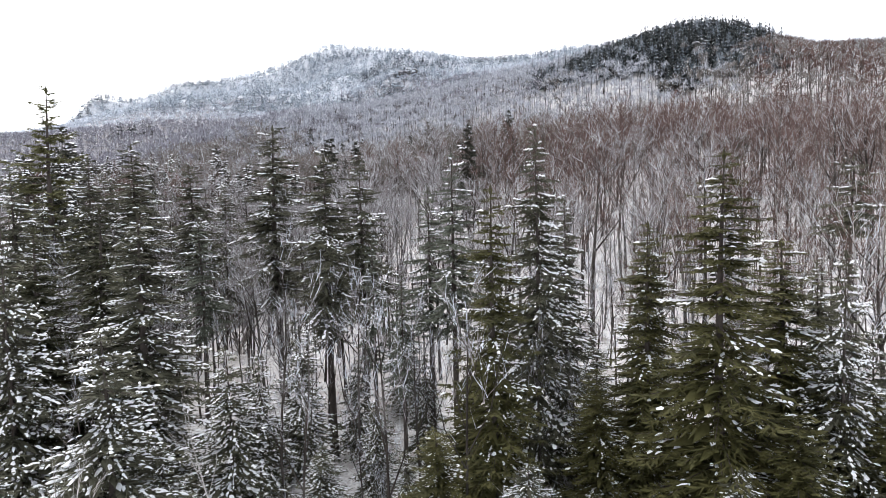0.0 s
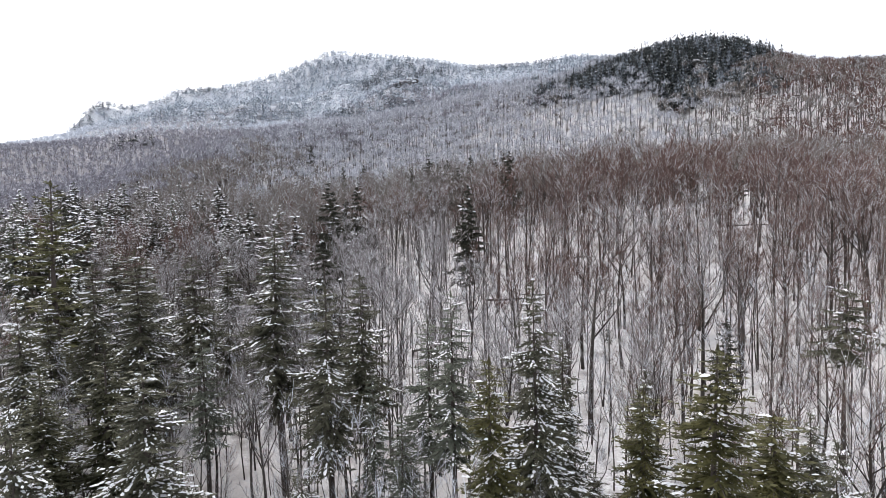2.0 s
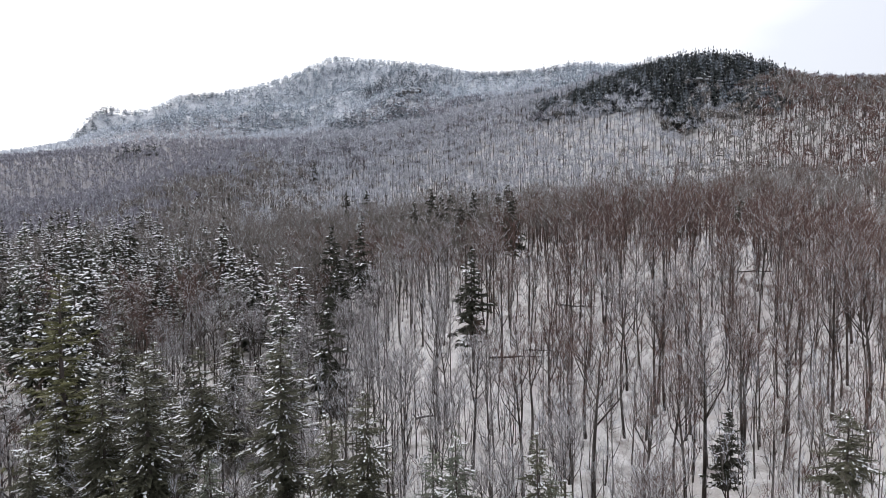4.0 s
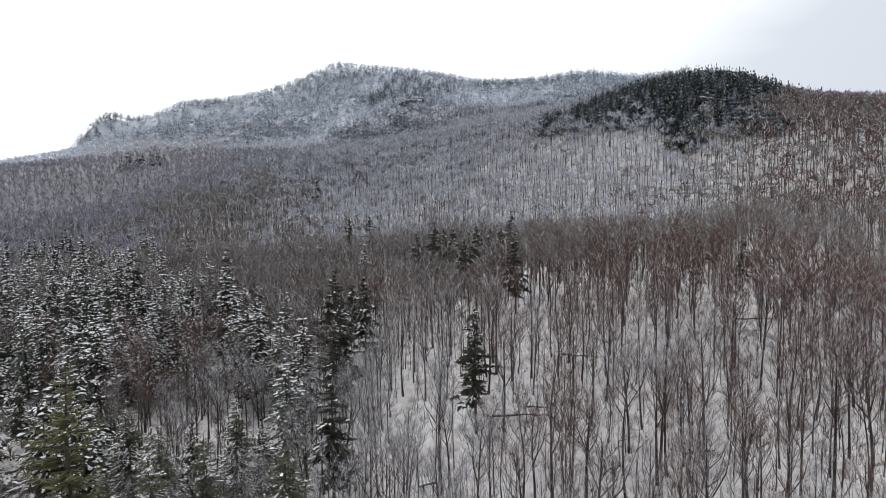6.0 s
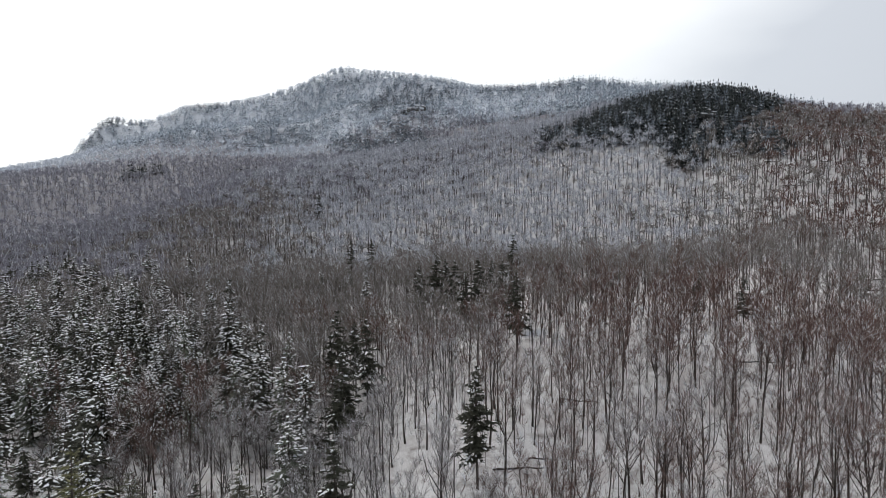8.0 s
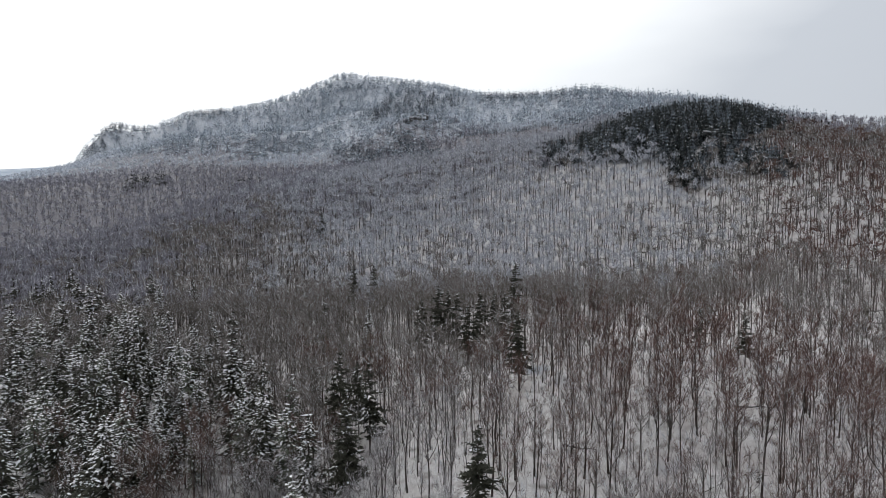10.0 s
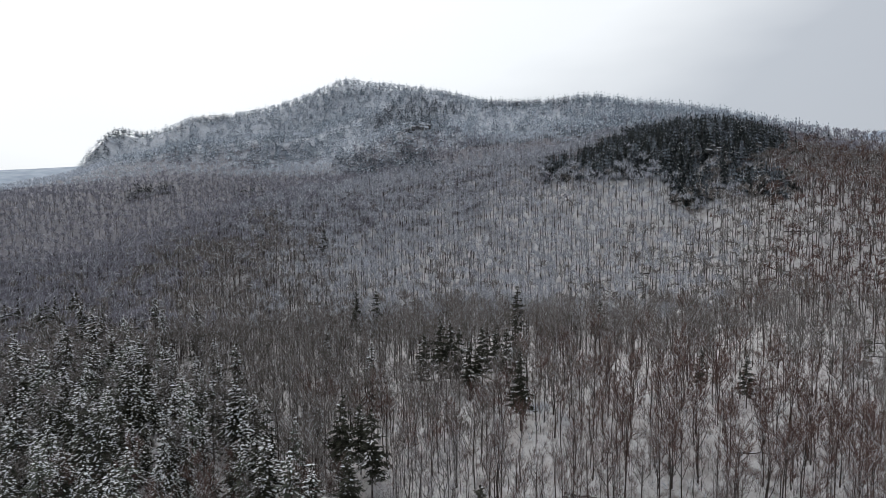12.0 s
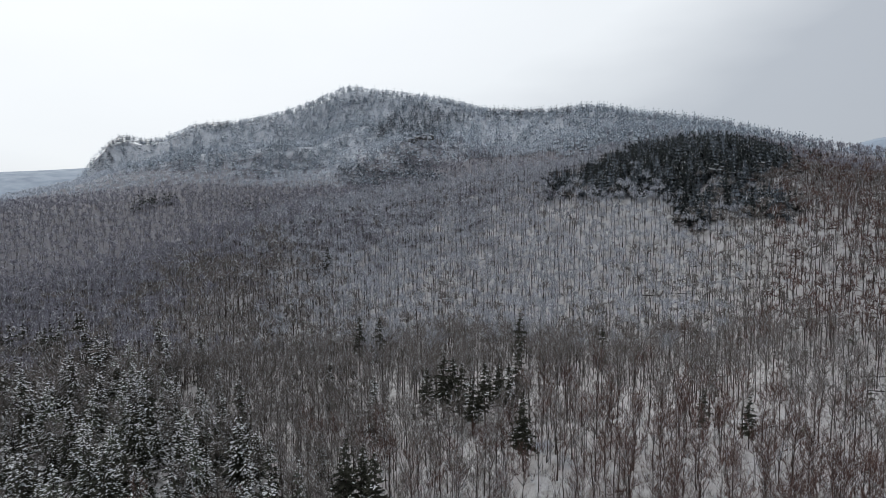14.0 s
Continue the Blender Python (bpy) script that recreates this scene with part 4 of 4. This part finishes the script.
mid_trees = [bare_tree(800 + i, 18, 11, 4, 7, 4, 4, thin=2.8, fork=0.36 + 0.06 * (i % 4), girth=0.0066, twig_len=1.7, frost=0.10).arrays() for i in range(8)]
spots = [[] for _ in mid_trees]
for i in range(NEAR, len(hx)):
    pale = 6 if tree_rng.uniform() < 0.06 else 0
    spots[i % 8].append((hx[i], hy[i], hz[i], tree_rng.uniform(0, 6.28), tree_rng.uniform(0.62, 0.90), tree_rng.uniform(1.2, 1.6), pale, hs[i], 5))
woods("hardwood_forest", list(zip(mid_trees, spots)), TWIGS, "bare hardwood forest with red-brown and grey crowns", "forest")

# slender stems between them
px, py = grid(55, 240, 3.7, 27)
thin_far = (np.hypot(px, py) < 160) | (px > 55) | (np.random.RandomState(19).uniform(0, 1, px.shape) < 0.62)
px, py = px[thin_far], py[thin_far]
free = (~inside(px, py, SPRUCE_STAND) | in_thicket(px, py) | (np.random.RandomState(9).uniform(0, 1, px.shape) < 0.10)) & (np.hypot(px, py) > np.where(np.abs(px) < 30, 58, 62))
free &= ~in_glade(px, py)
free &= (np.random.RandomState(62).uniform(0, 1, px.shape) < np.clip(1.75 - 1.6 * field(px, py, 6.0, 3.3), 0.15, 1.0)) | (px < -18)
free &= ~open_slope_at(px, py) | (np.random.RandomState(72).uniform(0, 1, px.shape) < 0.65)
px, py = px[free], py[free]
clear = np.ones(px.shape, bool)
for lx, ly, _ in LONE:
    clear &= ~((np.abs(px - lx * py / ly) < 2.6) & (py > ly - 12) & (py < ly + 2))
px, py = px[clear], py[clear]
pz, ps = rough_ground(px, py) - 0.1, twig_slot(px, py)
stems = [bare_tree(860 + i, 13, 6, 1, 7, 3, 3, thin=1.9, fork=0.30, girth=0.0046, twig_len=1.5).arrays() for i in range(8)]
spots = [[] for _ in stems]
for i in range(len(px)):
    spots[i % 8].append((px[i], py[i], pz[i], tree_rng.uniform(0, 6.28), tree_rng.uniform(0.5, 1.05), tree_rng.uniform(0.9, 1.6), 0, ps[i], 5))
woods("sapling_thicket", list(zip(stems, spots)), TWIGS, "slender bare saplings crowded between larger hardwoods", "saplings")

# farther slopes
fx_, fy_ = grid(222, 430, 3.9, 22)
kind = stand_kind(fx_, fy_)
fz_, fs_ = rough_ground(fx_, fy_) - 0.2, twig_slot(fx_, fy_)
far_trees = [far_hardwood(900 + i, 15, 2.7, 48, 0.20, 0.36 + 0.05 * (i % 3)).arrays() for i in range(10)]
cones = [far_conifer(950 + i, 10.5, 2.7, 5, 5, 0.15).arrays() for i in range(4)]
spots, cone_spots = [[] for _ in far_trees], [[] for _ in cones]
for i in range(len(fx_)):
    if ((fx_[i] - 137) / 4) ** 2 + ((fy_[i] - 318) / 4) ** 2 < 1:
        continue
    place = (fx_[i], fy_[i], fz_[i], tree_rng.uniform(0, 6.28))
    if kind[i]:
        for extra in range(4):
            dx, dy = tree_rng.uniform(-2.6, 2.6, 2)
            cone_spots[(i + extra) % 4].append((place[0] + dx, place[1] + dy, place[2], tree_rng.uniform(0, 6.28), tree_rng.uniform(0.55, 1.15), tree_rng.uniform(0.9, 1.3), 0, (1 if tree_rng.uniform() < 0.66 else 4) if kind[i] == 1 else 2, 3))
    else:
        if tree_rng.uniform(0.2, 1.4) < -fx_[i] / fy_[i] and np.hypot(fx_[i], fy_[i]) > 310:
            dx, dy = tree_rng.uniform(-2.5, 2.5, 2)
            spots[(i + 5) % 10].append((place[0] + dx, place[1] + dy, place[2], tree_rng.uniform(0, 6.28), tree_rng.uniform(0.5, 0.8), tree_rng.uniform(1.3, 1.9), 0, fs_[i], 5))
        low = 0.75 if fx_[i] > 0.44 * fy_[i] and fy_[i] > 280 else 1.0
        for extra in range(2 if low < 1 else 0):
            dx, dy = tree_rng.uniform(-2.5, 2.5, 2)
            spots[(i + 3 * extra + 1) % 10].append((place[0] + dx, place[1] + dy, place[2], tree_rng.uniform(0, 6.28), tree_rng.uniform(0.4, 0.65), tree_rng.uniform(1.4, 1.9), 0, fs_[i], 5))
        spots[i % 10].append((*place, tree_rng.uniform(0.68, 1.05) * low, tree_rng.uniform(1.3, 1.9), 0, fs_[i], 5))
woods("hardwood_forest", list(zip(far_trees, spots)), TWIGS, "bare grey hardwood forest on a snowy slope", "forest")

tx, ty = grid(430, 1010, 6.2, 23)
facing = height(tx, ty) - height(tx * 0.95, ty * 0.95) > -11
tx, ty = tx[facing], ty[facing]
kind2 = stand_kind(tx, ty)
tz, ts_ = rough_ground(tx, ty) - 0.2, twig_slot(tx, ty)
top_trees = [far_hardwood(1000 + i, 9.5, 2.2, 13, 0.5, 0.3).arrays() for i in range(8)]
rime_cones = [far_conifer(1050 + i, 9.5, 3.6, 3, 3, 0.42).arrays() for i in range(4)]
half_way = [far_hardwood(1030 + i, 12, 2.4, 24, 0.30, 0.34).arrays() for i in range(6)]
half_spots = [[] for _ in half_way]
top_spots, rime_spots = [[] for _ in top_trees], [[] for _ in rime_cones]
for i in range(len(tx)):
    place = (tx[i], ty[i], tz[i], tree_rng.uniform(0, 6.28))
    if kind2[i]:
        for extra in range(2):
            dx, dy = tree_rng.uniform(-3, 3, 2)
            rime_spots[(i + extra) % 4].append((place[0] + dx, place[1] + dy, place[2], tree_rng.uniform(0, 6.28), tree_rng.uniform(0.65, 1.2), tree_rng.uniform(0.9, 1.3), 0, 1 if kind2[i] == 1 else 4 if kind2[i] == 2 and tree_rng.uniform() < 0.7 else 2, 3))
    elif np.hypot(tx[i], ty[i]) < 610:
        for extra in range(1 if tree_rng.uniform(-0.3, 0.3) < -tx[i] / ty[i] else 0):
            dx, dy = tree_rng.uniform(-3.2, 3.2, 2)
            half_spots[(i + extra + 1) % 6].append((place[0] + dx, place[1] + dy, place[2], tree_rng.uniform(0, 6.28), tree_rng.uniform(0.6, 0.85), tree_rng.uniform(1.2, 1.7), 8, ts_[i], 5))
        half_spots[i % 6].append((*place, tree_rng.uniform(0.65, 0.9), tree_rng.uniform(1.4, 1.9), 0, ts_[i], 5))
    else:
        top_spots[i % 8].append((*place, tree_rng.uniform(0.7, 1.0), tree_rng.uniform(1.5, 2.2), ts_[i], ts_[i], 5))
woods("hardwood_forest", list(zip(top_trees, top_spots)) + list(zip(half_way, half_spots)), TWIGS, "frosted bare forest high on the mountainside, pale with haze", "forest")
woods("conifer_forest", list(zip(cones, cone_spots)) + list(zip(rime_cones, rime_spots)), [BARK_SPRUCE, NEEDLE_SHADE, NEEDLE_COLD, SNOW, NEEDLE_BLUE], "shade-darkened and hazy rimed conifers covering the ridge", "forest")

# ---- undergrowth ----
ux, uy = grid(16, 165, 2.3, 41)
keep = np.random.RandomState(6).uniform(0, 1, ux.shape) < np.where(np.hypot(ux, uy) < 58, 0.85, 0.75)
ux, uy = ux[keep], uy[keep]
uz = rough_ground(ux, uy) - 0.1
shrubs = [brush(1100 + i, 3.4, 120, 0.014).arrays() for i in range(6)]
sprigs = [brush(1130 + i, 3.0, 22, 0.05).arrays() for i in range(6)]
low_spots = [[] for _ in sprigs]
poles = [bare_tree(1150 + i, 11, 7, 4, 6, 4, 4, thin=1.1, fork=0.25, frost=0.5, girth=0.0062).arrays() for i in range(6)]
spots, pole_spots = [[] for _ in shrubs], [[] for _ in poles]
for i in range(len(ux)):
    if ux[i] < -0.30 * uy[i] and uy[i] < 38 and i % 5:
        continue
    if i % 3 == 0 and 27 < np.hypot(ux[i], uy[i]) < 75:
        pole_spots[i // 4 % 6].append((ux[i], uy[i], uz[i], tree_rng.uniform(0, 6.28), tree_rng.uniform(0.6, 1.25), tree_rng.uniform(0.8, 1.2), 0, 8, 4))
    elif np.hypot(ux[i], uy[i]) > 58:
        low_spots[i % 6].append((ux[i], uy[i], uz[i], tree_rng.uniform(0, 6.28), tree_rng.uniform(0.4, 1.4), tree_rng.uniform(0.9, 1.6), 0, 0 if i % 4 == 0 else 2 if i % 2 else 1, 4))
    else:
        spots[i % 6].append((ux[i], uy[i], uz[i], tree_rng.uniform(0, 6.28), tree_rng.uniform(0.5, 1.5), tree_rng.uniform(0.8, 1.3), 0, 2 if i % 2 else 1, 4))
vx, vy = grid(62, 300, 3.7, 43)
shady = (vx < -12 - 0.1 * vy) & (np.random.RandomState(16).uniform(0, 1, vx.shape) < 0.8)
shady &= ~in_glade(vx, vy)
vx, vy = vx[shady], vy[shady]
vz = rough_ground(vx, vy) - 0.1
thicket = [brush(1140 + i, 4.2, 26, 0.12).arrays() for i in range(4)]
thick_spots = [[] for _ in thicket]
for i in range(len(vx)):
    thick_spots[i % 4].append((vx[i], vy[i], vz[i], tree_rng.uniform(0, 6.28), tree_rng.uniform(0.6, 1.5), tree_rng.uniform(1.0, 1.6), 0, 0 if i % 3 else 2, 2))
woods("undergrowth", list(zip(sprigs, low_spots)) + list(zip(thicket, thick_spots)) + list(zip(shrubs, spots)) + list(zip(poles, pole_spots)), TWIGS, "snow-dusted saplings and twiggy brush on the forest floor", "undergrowth")


# ---- ledges and fallen trunks ----
def ledge(seed, wide, tall, deep):
    """A broken rock ledge in steps, with snow on its treads."""
    rng = random.Random(seed)
    root = new("rock_ledge")
    cap = bmesh.new()

    def finish(name, bm, mat, label="", kind=""):
        me = bpy.data.meshes.new(name)
        bm.to_mesh(me)
        bm.free()
        me.materials.append(mat)
        ob = new(name, me)
        ob.parent = root
        tagged(ob, label, kind=kind)

    for i in range(7):
        w, h, d = wide * rng.uniform(0.25, 0.5), tall * rng.uniform(0.3, 0.6), deep * rng.uniform(0.3, 0.6)
        m = pose(rng.uniform(-0.5, 0.5) * wide, rng.uniform(-0.4, 0.4) * deep, tall * rng.uniform(0.0, 0.5), rng.uniform(-8, 8), rng.uniform(-8, 8), rng.uniform(-25, 25))
        rock = bmesh.new()
        made = bmesh.ops.create_cube(rock, size=1.0, matrix=m @ Matrix.Diagonal((w, d, h, 1)))["verts"]
        for v in made:
            v.co += Vector((rng.uniform(-1, 1), rng.uniform(-1, 1), rng.uniform(-1, 1))) * 0.12 * h
        bmesh.ops.bevel(rock, geom=rock.edges[:], offset=0.06 * h, segments=1, affect="EDGES")
        finish("rock", rock, ROCK)
        made = bmesh.ops.create_cube(cap, size=1.0, matrix=m @ pose(0, -0.1 * d, h * 0.55) @ Matrix.Diagonal((w * 0.95, d * 1.05, h * 0.22, 1)))["verts"]
        for v in made:
            v.co += Vector((rng.uniform(-1, 1), rng.uniform(-1, 1), rng.uniform(-1, 1))) * 0.08 * h
    bmesh.ops.bevel(cap, geom=cap.edges[:], offset=0.12, segments=1, affect="EDGES")
    finish("snow_cap", cap, SNOW, "white snow lying on the treads", "stuff")
    return tagged(root, "dark rock ledge with snow on its steps", "rock", "rock ledges")


for seed, x, y, wide, tall in ((1, -36, 603, 9, 7), (2, -27, 600, 8, 8), (3, -44, 606, 6, 5), (4, 136, 322, 8, 6), (5, 141, 318, 6, 4), (6, 158, 300, 5, 3)):
    ledge(seed, wide, tall, 5).matrix_world = pose(x, y, z_at(x, y) + tall * 0.25, 0, 0, seed * 37 % 50 - 25)


def fallen_trunk(seed, long, thick):
    rng = random.Random(seed)
    g = Geo()
    pts = [Vector((long * (i / 5 - 0.5), rng.uniform(-0.2, 0.2), thick * 0.7 + rng.uniform(0, 0.25))) for i in range(6)]
    g.tube(pts, [thick * (1 - 0.12 * i) for i in range(6)], 7, TRUNK)
    for _ in range(5):
        p = pts[rng.randrange(2, 6)]
        way = Vector((rng.uniform(-0.3, 0.8), rng.uniform(-0.8, 0.8), rng.uniform(0.1, 0.9))).normalized()
        g.tube([p, p + way * rng.uniform(0.6, 1.8)], [thick * 0.3, 0.01], 4, TRUNK)
    for _ in range(10):
        k = rng.uniform(0, 4.9)
        p = pts[int(k)].lerp(pts[int(k) + 1], k % 1) + Vector((0, 0, thick * (0.95 - 0.12 * k)))
        g.lump(p, Vector((1, 0, 0)), Vector((0, 1, 0)), rng.uniform(0.4, 1.0), thick * 1.3, 0.10, WHITE, rng)
    root = new("fallen_log")
    part("log", g.arrays([TRUNK]), [BARK], root)
    tagged(part("snow_load", g.arrays([WHITE]), [SNOW], root, "white snow lying on the log"), kind="stuff")
    return tagged(root, "dark fallen tree trunk lying on the snow", "log", "fallen logs")


for seed, x, y, long, turn in ((1, 11.0, 92.0, 9.0, 4), (2, 14.0, 95.0, 7.0, -6), (3, 36.0, 84.0, 6.0, 12), (4, 60.0, 118.0, 8.0, -10), (5, -2.0, 78.0, 5.0, 25), (6, 80.0, 150.0, 9.0, 8), (7, 52.0, 100.0, 5.0, 50), (8, 24.0, 110.0, 7.0, -20), (9, 98.0, 172.0, 9.0, 5)):
    fallen_trunk(seed, long, 0.20).matrix_world = pose(x, y, z_at(x, y), 0, 0, turn)

ox, oy = grid(150, 300, 9.0, 55)
open_slope = (ox > 70) & (np.random.RandomState(12).uniform(0, 1, ox.shape) < 0.4)
ox, oy = ox[open_slope], oy[open_slope]
oz = rough_ground(ox, oy) - 0.1
young = [conifer(980 + i, 5, 1.5, 0.05, 0.8, 5, 0.3, 1.0, 0.1, lateral=1.1, leaf=0.4, sides=3).arrays() for i in range(3)]
spots = [[] for _ in young]
for i in range(len(ox)):
    spots[i % 3].append((ox[i], oy[i], oz[i], tree_rng.uniform(0, 6.28), tree_rng.uniform(0.35, 1.1), 1.1, 0, 1, 2))
woods("young_firs", list(zip(young, spots)), [BARK_SPRUCE, NEEDLE, SNOW], "small dark snowy firs scattered on the open slope", "young firs")
log_rng = random.Random(77)
for i in range(22):
    x, y = log_rng.uniform(75, 165), log_rng.uniform(165, 275)
    fallen_trunk(20 + i, log_rng.uniform(5, 11), log_rng.uniform(0.2, 0.34)).matrix_world = pose(x, y, z_at(x, y) + 0.1, 0, 0, log_rng.uniform(-35, 35))

# templates stand aside: they are taken out once their copies are made
for root in [o for group in KINDS.values() for o in group] + STAND + LONERS + list(HARDWOODS.values()) + [BIRCH]:
    for o in (*root.children_recursive, root):
        bpy.data.objects.remove(o)
